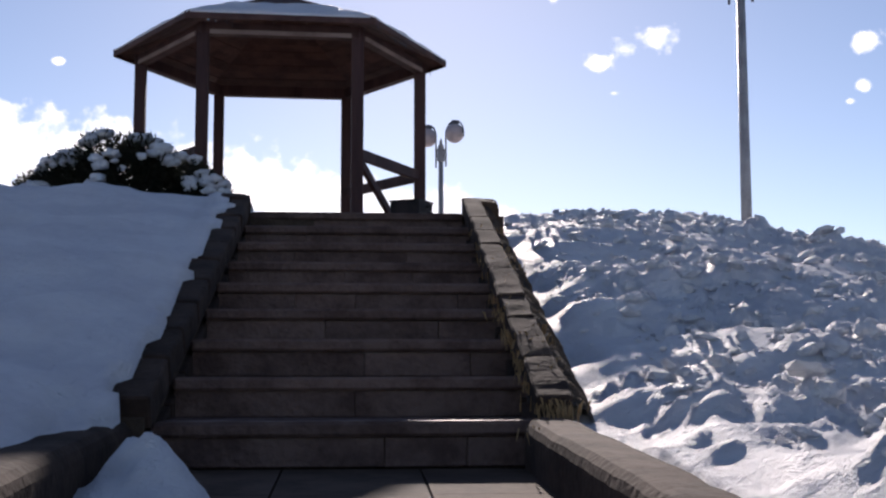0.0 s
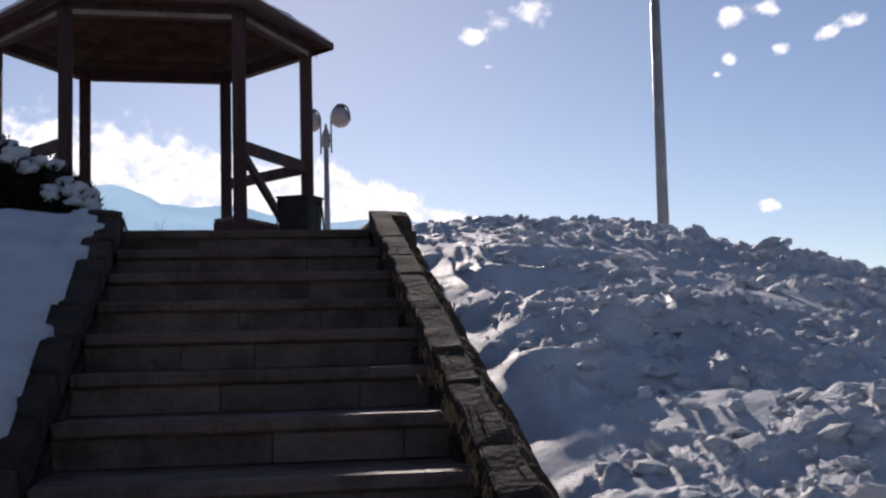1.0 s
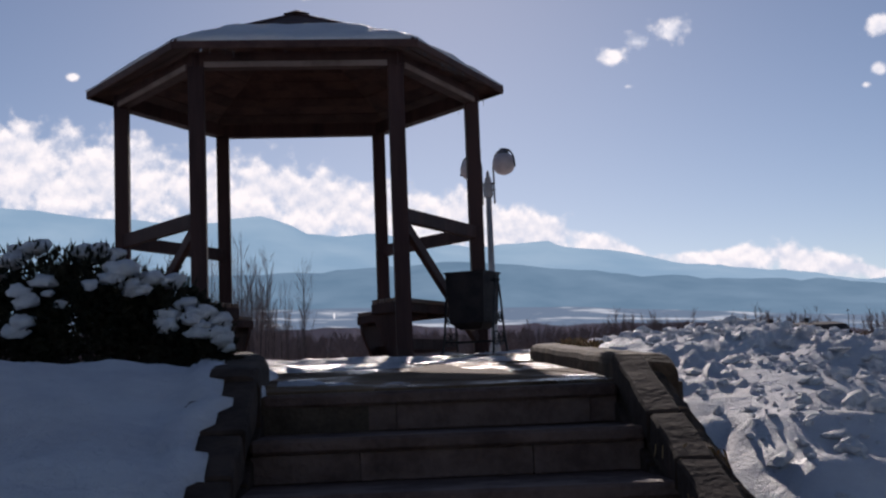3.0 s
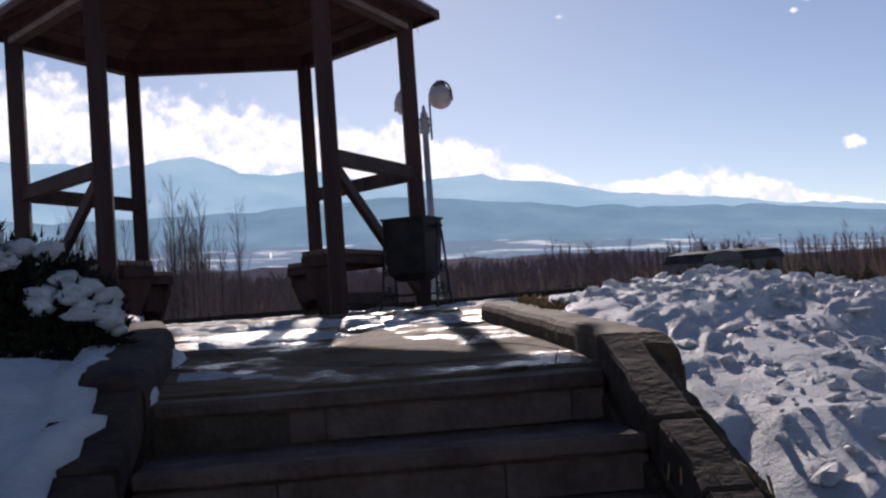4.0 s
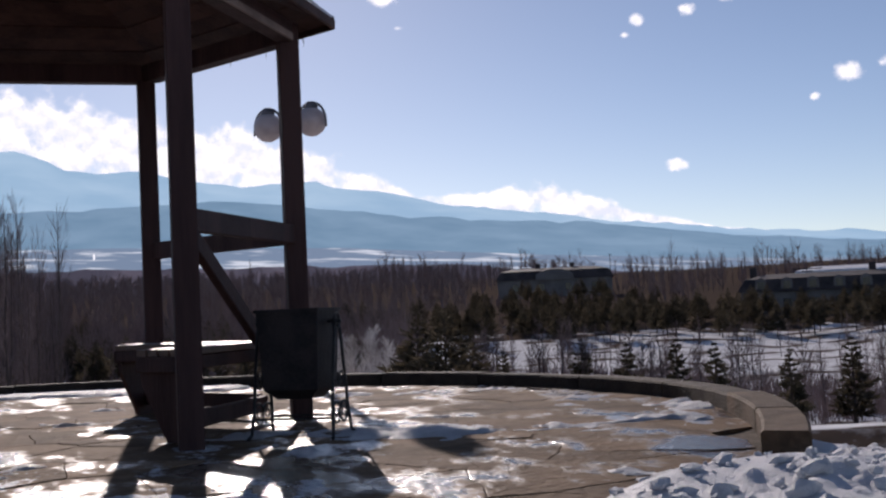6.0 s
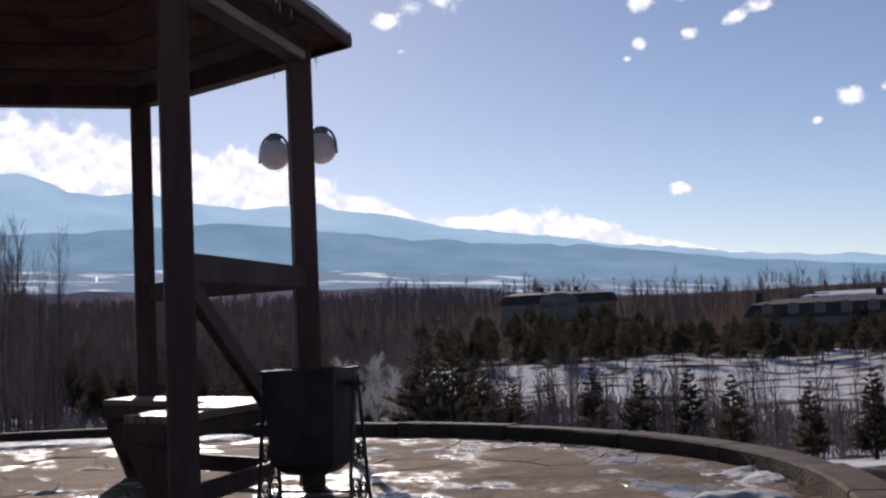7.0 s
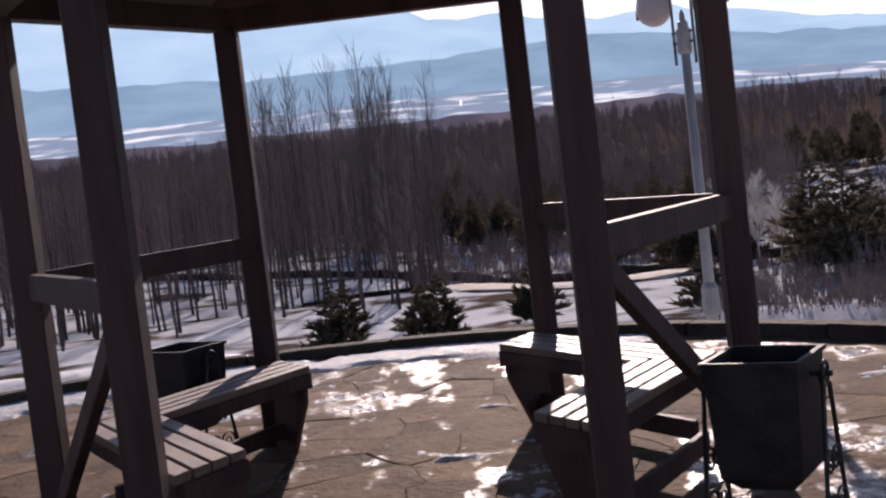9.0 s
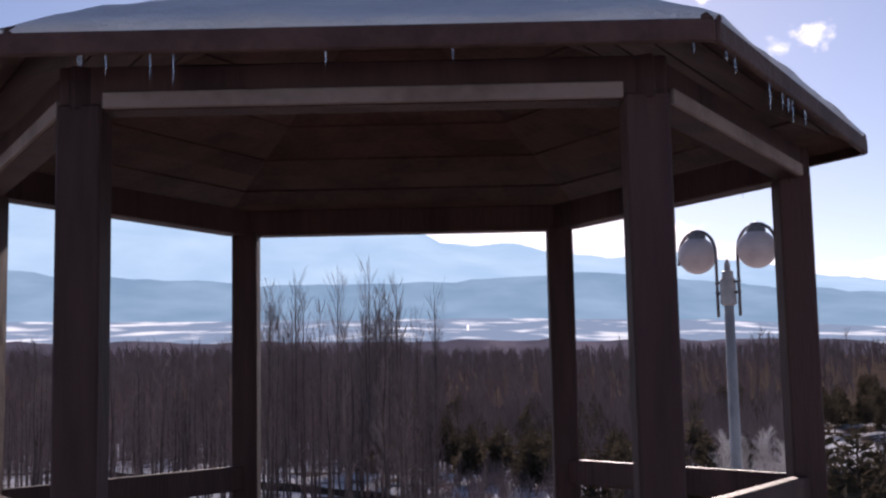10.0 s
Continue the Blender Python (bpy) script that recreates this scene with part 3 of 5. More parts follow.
def clods():
    """Loose broken lumps of snow on the right-hand bank."""
    rnd = random.Random(4)
    base = bmesh.new()
    bmesh.ops.create_icosphere(base, subdivisions=1, radius=1.0)
    bv = [v.co.copy() for v in base.verts]
    bf = [tuple(v.index for v in f.verts) for f in base.faces]
    base.free()
    vs, fs = [], []
    for _ in range(5200):
        x, y = 1.5 + rnd.random() ** 1.2 * 5.0, rnd.uniform(-13.5, -2.2)
        q = ((x - 1.8) * 1.05 - (y + 4.45) * 2.1) / 2.35
        if q < 0.2 or x < bank_edge(y) + 0.18 + 0.4 * rnd.random():
            continue
        s = 0.009 + 0.042 * rnd.random() ** 3.2
        c = Vector((x, y, mound_right(x, y) + s * 0.35))
        k, o = len(vs), Vector((rnd.uniform(0, 90), rnd.uniform(0, 90), 0))
        sc = Vector((s * rnd.uniform(0.8, 1.7), s * rnd.uniform(0.8, 1.5), s * rnd.uniform(0.35, 0.9)))
        rot = Euler((rnd.uniform(-0.5, 0.5), rnd.uniform(-0.5, 0.5), rnd.uniform(0, 6.3))).to_matrix()
        for v in bv:
            p = v * (1 + 0.5 * noise.noise(v * 1.6 + o))
            vs.append(c + rot @ Vector((p.x * sc.x, p.y * sc.y, p.z * sc.z)))
        fs += [tuple(k + i for i in f) for f in bf]
    return tagged(new("snow_clods", mesh_of("snow_clods", vs, fs, CLODS)), "loose broken lumps of snow scattered on the bank", "snow", kind="stuff")


clods()

# ---- terrace, kerbs and stair ----
disc = clip([(CX + (RIM + 0.05) * math.cos(2 * math.pi * k / 48), CY + (RIM + 0.05) * math.sin(2 * math.pi * k / 48)) for k in range(48)], 0, -1, 4.3)
terrace = tagged(new("pavement"), "round terrace of brown irregular flagstones, wet and icy", "pavement", kind="structure")
bm = bmesh.new()
prism(bm, disc, -0.6, lambda x, y: terrace_z(x, y) - 0.007)
part("bed", bm, JOINT, terrace, "dark mortar bed between the flagstones")
bm = bmesh.new()
prism(bm, [(SX0 - 0.25, TOP_Y + 0.02), (SX1 + 0.3, TOP_Y + 0.02), (SX1 + 0.3, -4.28), (SX0 - 0.5, -4.28)], -0.6, lambda x, y: terrace_z(x, y) - 0.012)
part("bed", bm, JOINT, terrace)


def ring_beam(a0, a1, r0, r1, z0, z1, n=5):
    """One curved kerb stone."""
    bm = bmesh.new()
    rows = []
    for i in range(n + 1):
        a = a0 + (a1 - a0) * i / n
        c, s = math.cos(a), math.sin(a)
        row = []
        for r, z in ((r0, z0), (r0, z1 - 0.015), (r0 + 0.015, z1), (r1 - 0.015, z1), (r1, z1 - 0.015), (r1, z0)):
            x, y = CX + r * c, CY + r * s
            row.append(bm.verts.new((x, y, terrace_z(x, y) + z)))
        rows.append(row)
    for p, q in zip(rows, rows[1:]):
        for k in range(6):
            bm.faces.new((p[k], p[(k + 1) % 6], q[(k + 1) % 6], q[k]))
    bm.faces.new(rows[0])
    bm.faces.new(rows[-1][::-1])
    return bm


RIMSTONE = mat("rim_stone", (0.03, 0.021, 0.016), (0.058, 0.042, 0.032), 4, 0.85, 0.6, 35, spread=0.2)
rim = tagged(new("kerb"), "low dark stone kerb round the terrace", "kerb", kind="structure")
a = radians(-15)
rk = random.Random(3)
while a < radians(212):
    w = radians(14 + rk.uniform(-1, 1))
    part("kerb_stone", ring_beam(a, a + w - 0.004, RIM, RIM + 0.22, -0.2, 0.115 + rk.uniform(-0.006, 0.006)), RIMSTONE, rim)
    a += w
for a0, a1 in ((-24.6, -15.3), (-34.0, -24.9)):
    part("kerb_stone", ring_beam(radians(a0), radians(a1), RIM - 0.01, RIM + 0.24, -0.2, 0.13), CONCRETE, rim, "paler end stone")


def kerb_run(name, pts, width, height, label, base=stair_z, stone=CONCRETE):
    """Worn kerb stones with rounded tops laid end to end along a line."""
    own = tagged(new(name), label, "kerb", kind="structure")
    w = width / 2
    prof = [(-w, -0.4), (-w, height - 0.05), (-w + 0.008, height - 0.024), (-w + 0.028, height - 0.006), (-w + 0.06, height), (w - 0.06, height), (w - 0.028, height - 0.006), (w - 0.008, height - 0.024), (w, height - 0.05), (w, -0.4)]
    for (ax, ay), (bx, by) in zip(pts, pts[1:]):
        d = Vector((bx - ax, by - ay))
        n = Vector((-d.y, d.x)).normalized()
        g = 0.003 / d.length
        k = max(4, int(d.length / 0.09))
        bm, rows = bmesh.new(), []
        for i in range(k + 1):
            f = g + (1 - 2 * g) * i / k
            c = Vector((ax, ay)) + d * f
            pinch = 0.004 if i in (0, k) else 0.0
            row = []
            for u, h in prof:
                x, y = c.x + n.x * u, c.y + n.y * u
                v = Vector((x * 6, y * 6, h * 6))
                o = 0.005 * noise.noise(v * 0.6) + 0.003 * noise.noise(v * 2.5)
                row.append(bm.verts.new((x + o * n.x, y + o * n.y, base(y) + h + (o - pinch if h > 0 else 0))))
            rows.append(row)
        for p, q in zip(rows, rows[1:]):
            for m in range(len(prof)):
                bm.faces.new((p[m], p[(m + 1) % len(prof)], q[(m + 1) % len(prof)], q[m]))
        bm.faces.new(rows[0])
        bm.faces.new(rows[-1][::-1])
        bmesh.ops.recalc_face_normals(bm, faces=bm.faces)
        part("kerb_stone", bm, stone, own)
    return own


kerb_run("kerb", [(1.77, -4.40), (1.69, -5.6), (1.61, -6.9), (1.50, TOP_Y - 0.10)], 0.21, 0.11, "brown concrete kerb beside the stair head, dry grass behind it")
# The darker cheek colour here paints in the shade lying on this kerb.
kerb_run("kerb", [(-0.48, -3.92), (-0.31, -5.6), (-0.245, -7.0), (-0.235, TOP_Y - 0.12)], 0.25, 0.12, "brown concrete kerb half buried in snow, colour darkened for shade", stone=CHEEK)
PIVOT = Vector(((SX0 + SX1) / 2, TOP_Y, 0))
SKEW = Matrix.Translation(PIVOT) @ pose(0, 0, 0, 0, 0, -2.8) @ Matrix.Translation(-PIVOT)  # the flight runs three degrees off the terrace axis
LOWY = TOP_Y - STEPS * RUN - 0.05


def path_z(y):
    return -RISE * (STEPS + 1) - 0.05 * max(0.0, LOWY - y)


kerb_run("kerb", [(1.31, LOWY - 0.02), (1.32, -14.2), (1.33, -15.8), (1.34, -18.5)], 0.19, 0.18, "low concrete kerb along the path below the stair", path_z, CHEEK).matrix_basis = SKEW
kerb_run("kerb", [(-0.275, LOWY - 0.02), (-0.285, -14.2), (-0.30, -15.8), (-0.31, -18.5)], 0.22, 0.18, "low concrete kerb along the path below the stair", path_z, CHEEK).matrix_basis = SKEW

stair = tagged(new("stairs"), "straight flight of worn brown stone steps between low cheek walls", "stairs", kind="structure")
stair.matrix_basis = SKEW
rs = random.Random(11)
for k in range(STEPS + 1):
    zt = -RISE * k
    y1 = TOP_Y - RUN * k
    # the tread slab that ends at this nosing
    bm = bmesh.new()
    back = y1 + (RUN + 0.03 if k else 0.25)
    box(bm, (SX1 - SX0, back - y1 + 0.02, 0.055), Matrix.Translation(((SX0 + SX1) / 2, (back + y1 - 0.02) / 2, zt - 0.0275 - (0.006 if k == 0 else 0))), 0.012)
    for v in bm.verts:
        v.co.z += 0.008 * noise.noise(Vector((v.co.x * 2, v.co.y * 2, k)))
    slab = part("tread", bm, STONE, stair)
    # riser stones under the nosing
    x = SX0
    while x < SX1 - 0.02:
        w = min(rs.uniform(0.3, 0.85), SX1 - x)
        if SX1 - x - w < 0.1:
            w = SX1 - x
        bm = bmesh.new()
        box(bm, (w - 0.002, 0.16, RISE - 0.056), Matrix.Translation((x + w / 2, y1 + 0.085 + rs.uniform(-0.003, 0.003), zt - 0.055 - (RISE - 0.055) / 2)), 0.004)
        part("stone", bm, STONE, stair)
        x += w
    bm = bmesh.new()
    box(bm, (SX1 - SX0, RUN + 0.1, 0.4), Matrix.Translation(((SX0 + SX1) / 2, y1 + 0.06 + (RUN + 0.1) / 2, zt - 0.06 - 0.2)))
    part("core", bm, JOINT, stair)


def cheek(x0, x1, label, turn):
    """A sloping cheek wall of long rough cap stones with earth against its outer side."""
    own = tagged(new("wall"), label, "wall", kind="structure")
    own.matrix_basis = turn
    tilt = math.degrees(math.atan2(RISE, RUN))
    bm = bmesh.new()
    prof = [(TOP_Y + 0.04, -0.6), (TOP_Y + 0.04, 0.0), (LOWY, stair_z(LOWY) + 0.03), (LOWY, -2.2)]
    lo = [bm.verts.new((x0 + 0.02, y, z)) for y, z in prof]
    hi = [bm.verts.new((x1 - 0.02, y, z)) for y, z in prof]
    bm.faces.new(lo)
    bm.faces.new(hi[::-1])
    for i in range(4):
        bm.faces.new((lo[i], lo[(i + 1) % 4], hi[(i + 1) % 4], hi[i]))
    part("core", bm, JOINT, own)
    y = TOP_Y + 0.05
    while y > LOWY + 0.05:
        w = min(rs.uniform(0.35, 0.75), y - LOWY)
        if y - w - LOWY < 0.2:
            w = y - LOWY
        yc = y - w / 2
        zc = -(TOP_Y - yc) * RISE / RUN
        bm = bmesh.new()
        box(bm, (x1 - x0, w - 0.001, 0.12), None, 0.009)
        bmesh.ops.subdivide_edges(bm, edges=[e for e in bm.edges if e.calc_length() > 0.2], cuts=5)
        for v in bm.verts:
            v.co += Vector((0.010 * noise.noise(v.co * 7 + Vector((y, 0, 0))), 0, 0.012 * noise.noise(v.co * 6 + Vector((0, y, 5)))))
        bmesh.ops.transform(bm, matrix=pose((x0 + x1) / 2, yc, zc + 0.045 + rs.uniform(-0.004, 0.004), tilt, rs.uniform(-1, 1), rs.uniform(-0.6, 0.6)), verts=bm.verts)
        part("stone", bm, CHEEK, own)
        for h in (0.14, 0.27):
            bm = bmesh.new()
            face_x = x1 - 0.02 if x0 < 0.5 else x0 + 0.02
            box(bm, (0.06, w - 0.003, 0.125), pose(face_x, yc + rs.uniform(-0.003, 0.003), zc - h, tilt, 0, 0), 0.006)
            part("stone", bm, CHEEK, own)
        y -= w
    # earth heaped along the outer side
    side = -1 if x0 < 0.5 else 1
    edge = x0 if side < 0 else x1
    vs, fs = [], []
    n, k = 170, 7
    for i in range(n + 1):
        yy = TOP_Y + 0.02 + (LOWY - TOP_Y) * i / n
        for j in range(k + 1):
            u = j / k
            xx = edge + side * (-0.035 + 0.14 * u)
            lump = 0.030 * noise.noise(Vector((xx * 9, yy * 9, 2))) + 0.018 * noise.noise(Vector((xx * 25, yy * 25, 7)))
            vs.append((xx, yy, -(TOP_Y - yy) * RISE / RUN + 0.085 + lump - 0.1 * u * u))
    w = k + 1
    fs = [(i * w + j, i * w + j + 1, (i + 1) * w + j + 1, (i + 1) * w + j) for i in range(n) for j in range(k)]
    part("earth", mesh_of("earth", vs, fs, DIRT, True), DIRT, own, "bare brown earth with bits of dry grass")
    return own


cheek(SX0 - 0.25, SX0, "rough stone cheek wall of the stair, snow lying against it", SKEW)
CORNER = Vector((SX1, TOP_Y, 0))
cheek(SX1, SX1 + 0.13, "rough stone cheek wall of the stair, dry grass along it", Matrix.Translation(CORNER) @ pose(0, 0, 0, 0, 0, -4.0) @ Matrix.Translation(-CORNER))

landing = tagged(new("path"), "brown paving slabs of the path below the stair", "path", kind="structure")
landing.matrix_basis = SKEW
for j in range(10):
    for i in range(3):
        y0, x0 = LOWY - 0.02 - j * 0.62, SX0 - 0.02 + i * 0.486
        bm = bmesh.new()
        out = [(x0 + 0.004, y0 - 0.616), (x0 + 0.482, y0 - 0.616), (x0 + 0.482, y0), (x0 + 0.004, y0)]
        flat = lambda x, y: -RISE * (STEPS + 1) - 0.05 * max(0.0, LOWY - y)
        prism(bm, out, lambda x, y: flat(x, y) - 0.1, flat)
        part("slab", bm, SLAB, landing)


def flagstones():
    """Irregular flags: cells round scattered points, cut to the terrace or to the strip at the stair head."""
    rnd = random.Random(21)
    pts = []
    for i in range(-12, 12):
        for j in range(-18, 13):
            pts.append((i * 0.64 + (0.32 if j % 2 else 0) + rnd.uniform(-0.34, 0.34), j * 0.58 + rnd.uniform(-0.3, 0.3)))
    for n, (px, py) in enumerate(pts):
        in_disc = math.hypot(px - CX, py - CY) < RIM + 0.15 and py > -4.3
        in_strip = SX0 - 0.3 < px < SX1 + 0.4 and TOP_Y + 0.1 < py <= -4.3
        if not (in_disc or in_strip):
            continue
        cell = [(px - 1.1, py - 1.1), (px + 1.1, py - 1.1), (px + 1.1, py + 1.1), (px - 1.1, py + 1.1)]
        for qx, qy in pts:
            dx, dy = qx - px, qy - py
            d = math.hypot(dx, dy)
            if 0 < d < 2.2:
                nx, ny = dx / d, dy / d
                cell = clip(cell, nx, ny, nx * (px + qx) / 2 + ny * (py + qy) / 2 - 0.0015)
        if in_disc:
            for k in range(48):
                u = 2 * math.pi * (k + 0.5) / 48
                cell = clip(cell, math.cos(u), math.sin(u), CX * math.cos(u) + CY * math.sin(u) + RIM + 0.02)
        else:
            cell = clip(clip(clip(cell, 1, 0, SX1 + 0.3), -1, 0, -(SX0 - 0.2)), 0, -1, -(TOP_Y + 0.24))
        if len(cell) < 3:
            continue
        wavy = []
        for (ax, ay), (bx, by) in zip(cell, cell[1:] + cell[:1]):
            for u in (0.0, 0.34, 0.67) if math.hypot(bx - ax, by - ay) > 0.2 else (0.0,):
                x, y = ax + (bx - ax) * u, ay + (by - ay) * u
                o = noise.noise_vector(Vector((x * 4.5, y * 4.5, 3.0))) * 0.035
                wavy.append((x + o.x, y + o.y))
        cell = wavy
        lift = rnd.uniform(-0.002, 0.003)
        tx, ty = rnd.uniform(-0.008, 0.008), rnd.uniform(-0.008, 0.008)
        vs, k = [], len(cell)
        top = lambda x, y: terrace_z(x, y) + lift + tx * (x - px) + ty * (y - py)
        for shrink, dz in ((1.0, -0.05), (1.0, -0.004), (0.985, 0.0)):
            for x, y in cell:
                X, Y = px + (x - px) * shrink, py + (y - py) * shrink
                vs.append((X - px, Y - py, top(X, Y) + dz - terrace_z(px, py)))
        fs = [tuple(range(2 * k, 3 * k))]
        for r in range(2):
            for i in range(k):
                fs.append((r * k + i, r * k + (i + 1) % k, (r + 1) * k + (i + 1) % k, (r + 1) * k + i))
        ob = part("flagstone", mesh_of("flagstone", vs, fs, FLAG), FLAG, terrace)
        ob.location = (px, py, terrace_z(px, py))


# ---- the gazebo ----
R = 1.9
HEX = {n: Vector((R * math.cos(radians(a)), R * math.sin(radians(a)), 0)) for n, a in (("fr", -60), ("sr", 0), ("br", 60), ("bl", 120), ("sl", 180), ("fl", 240))}
BEAM_Z, RAIL_Z, SEAT_Z, EAVE_Z, APEX_Z = 3.06, 1.69, 0.845, 3.215, 4.07


def icicle(rnd):
    n = 0.02 + 0.07 * rnd.random() ** 2
    bm = bmesh.new()
    tube(bm, [(0, 0, 0.02), (0.002, 0, -n * 0.5), (0, 0.002, -n)], [0.004, 0.003, 0.001], 6)
    return bm


def build_gazebo():
    g = thing("gazebo", "six-sided dark-stained wooden gazebo with snow on its roof", "gazebo", pose(0, 0, 0))
    for n, c in HEX.items():
        zt = terrace_z(c.x, c.y) - 0.03
        bm = bmesh.new()
        box(bm, (0.15, 0.15, BEAM_Z + 0.02 - zt), Matrix.Translation((c.x, c.y, (zt + BEAM_Z + 0.02) / 2)), 0.008)
        part("post", bm, WOOD, g)
    order = ["fr", "sr", "br", "bl", "sl", "fl"]
    for p, q in zip(order, order[1:] + order[:1]):
        a, b = HEX[p], HEX[q]
        d = (b - a).normalized()
        bm = bmesh.new()
        beam(bm, a + Vector((0, 0, BEAM_Z + 0.075)) - d * 0.07, b + Vector((0, 0, BEAM_Z + 0.075)) + d * 0.07, 0.12, 0.15)
        part("beam", bm, WOOD, g)
        # Added pale strip: paints the light along the beam's lower outer edge.
        out = Vector((d.y, -d.x, 0)) * 0.071
        bm = bmesh.new()
        beam(bm, a + out + d * 0.08 + Vector((0, 0, BEAM_Z + 0.03)), b + out - d * 0.08 + Vector((0, 0, BEAM_Z + 0.03)), 0.02, 0.055, 0.004)
        part("batten", bm, LIT_EDGE, g, "pale strip added for the light along the beam")
        if {p, q} in ({"fl", "fr"}, {"bl", "br"}):
            continue
        bm = bmesh.new()
        beam(bm, a + d * 0.07 + Vector((0, 0, RAIL_Z - 0.07)), b - d * 0.07 + Vector((0, 0, RAIL_Z - 0.07)), 0.07, 0.14)
        part("rail", bm, WOOD, g)
        front = p if p[0] == "f" else (q if q[0] == "f" else None)
        if front:
            s = HEX["sr" if front == "fr" else "sl"]
            f = HEX[front]
            e = (s - f).normalized()
            bm = bmesh.new()
            beam(bm, f + e * 0.09 + Vector((0, 0, RAIL_Z - 0.16)), s - e * 0.12 + Vector((0, 0, 0.45)), 0.06, 0.11)
            part("brace", bm, WOOD, g)
    # roof: boards below, a thick shell, hip ridges and a cap
    rad = 2.26
    corners = [Vector((rad * math.cos(radians(60 * k - 60)), rad * math.sin(radians(60 * k - 60)), EAVE_Z)) for k in range(6)]
    apex = Vector((0, 0, APEX_Z))
    for k in range(6):
        a, b = corners[k], corners[(k + 1) % 6]
        rows = 13
        for r in range(rows):
            t0, t1 = r / rows, (r + 1) / rows
            t1 = min(t1, 0.985)
            bm = bmesh.new()
            drop = 0.006 * (r % 2)
            quad = [a.lerp(apex, t0), b.lerp(apex, t0), b.lerp(apex, t1 - 0.004), a.lerp(apex, t1 - 0.004)]
            lo = [bm.verts.new(v - Vector((0, 0, drop))) for v in quad]
            hi = [bm.verts.new(v + Vector((0, 0, 0.035))) for v in quad]
            bm.faces.new(lo[::-1])
            bm.faces.new(hi)
            for i in range(4):
                bm.faces.new((lo[i], lo[(i + 1) % 4], hi[(i + 1) % 4], hi[i]))
            part("roof_board", bm, ROOF, g)
        bm = bmesh.new()
        beam(bm, a + Vector((0, 0, 0.035)), apex + Vector((0, 0, 0.03)), 0.08, 0.04, 0.012)
        part("hip", bm, ROOF, g)
        bm = bmesh.new()
        beam(bm, a + Vector((0, 0, 0.0)), b + Vector((0, 0, 0.0)), 0.03, 0.075, 0.006)
        part("fascia", bm, ROOF, g)
    bm = bmesh.new()
    bmesh.ops.create_cone(bm, cap_ends=True, segments=6, radius1=0.16, radius2=0.03, depth=0.05, matrix=Matrix.Translation((0, 0, APEX_Z + 0.045)))
    part("cap", bm, ROOF, g)
    # snow lying on the roof, thicker towards the eaves
    for k in range(6):
        a, b = corners[k], corners[(k + 1) % 6]
        n_u, n_t = 34, 16
        vs, fs = [], []
        for j in range(n_t + 1):
            t = j / n_t * (0.52 if k in (0, 5, 4) else 0.75)
            for i in range(n_u + 1):
                u = i / n_u
                p = a.lerp(apex, t).lerp(b.lerp(apex, t), u)
                if j == 0:
                    p = p + (p - apex).normalized() * (0.015 + 0.02 * noise.noise(p * 3))
                h = 0.05 + 0.035 * noise.noise(p * 1.7) + 0.015 * noise.noise(p * 6)
                h *= smooth01((n_t - j) / 4.0 + 0.0) * smooth01(0.6 + 9 * min(u, 1 - u)) * smooth01(0.55 + j / 3.0)
                vs.append(p + Vector((0, 0, 0.036 + max(h, 0.0) - (0.02 if j == n_t else 0))))
        w = n_u + 1
        base = len(vs)
        for i in range(n_u + 1):
            vs.append(a.lerp(b, i / n_u) + Vector((0, 0, 0.03)))
        fs += [(j * w + i, j * w + i + 1, (j + 1) * w + i + 1, (j + 1) * w + i) for j in range(n_t) for i in range(n_u)]
        fs += [(base + i, base + i + 1, i + 1, i) for i in range(n_u)]
        part("snow", mesh_of("roof_snow", vs, fs, ROOFSNOW, True), ROOFSNOW, g, "uneven layer of snow")
    rnd = random.Random(8)
    ICE = mat("ice", (0.6, 0.65, 0.7), (0.8, 0.84, 0.88), 5, 0.12, 0.1, 30)
    ICE.node_tree.nodes["Principled BSDF"].inputs["Transmission Weight"].default_value = 0.8
    for k in (5, 0, 1):
        a, b = corners[k], corners[(k + 1) % 6]
        for _ in range(8):
            u = rnd.uniform(0.03, 0.97)
            ob = part("icicle", icicle(rnd), ICE, g)
            ob.location = a.lerp(b, u) + Vector((0, 0, -0.05))
    return g


build_gazebo()


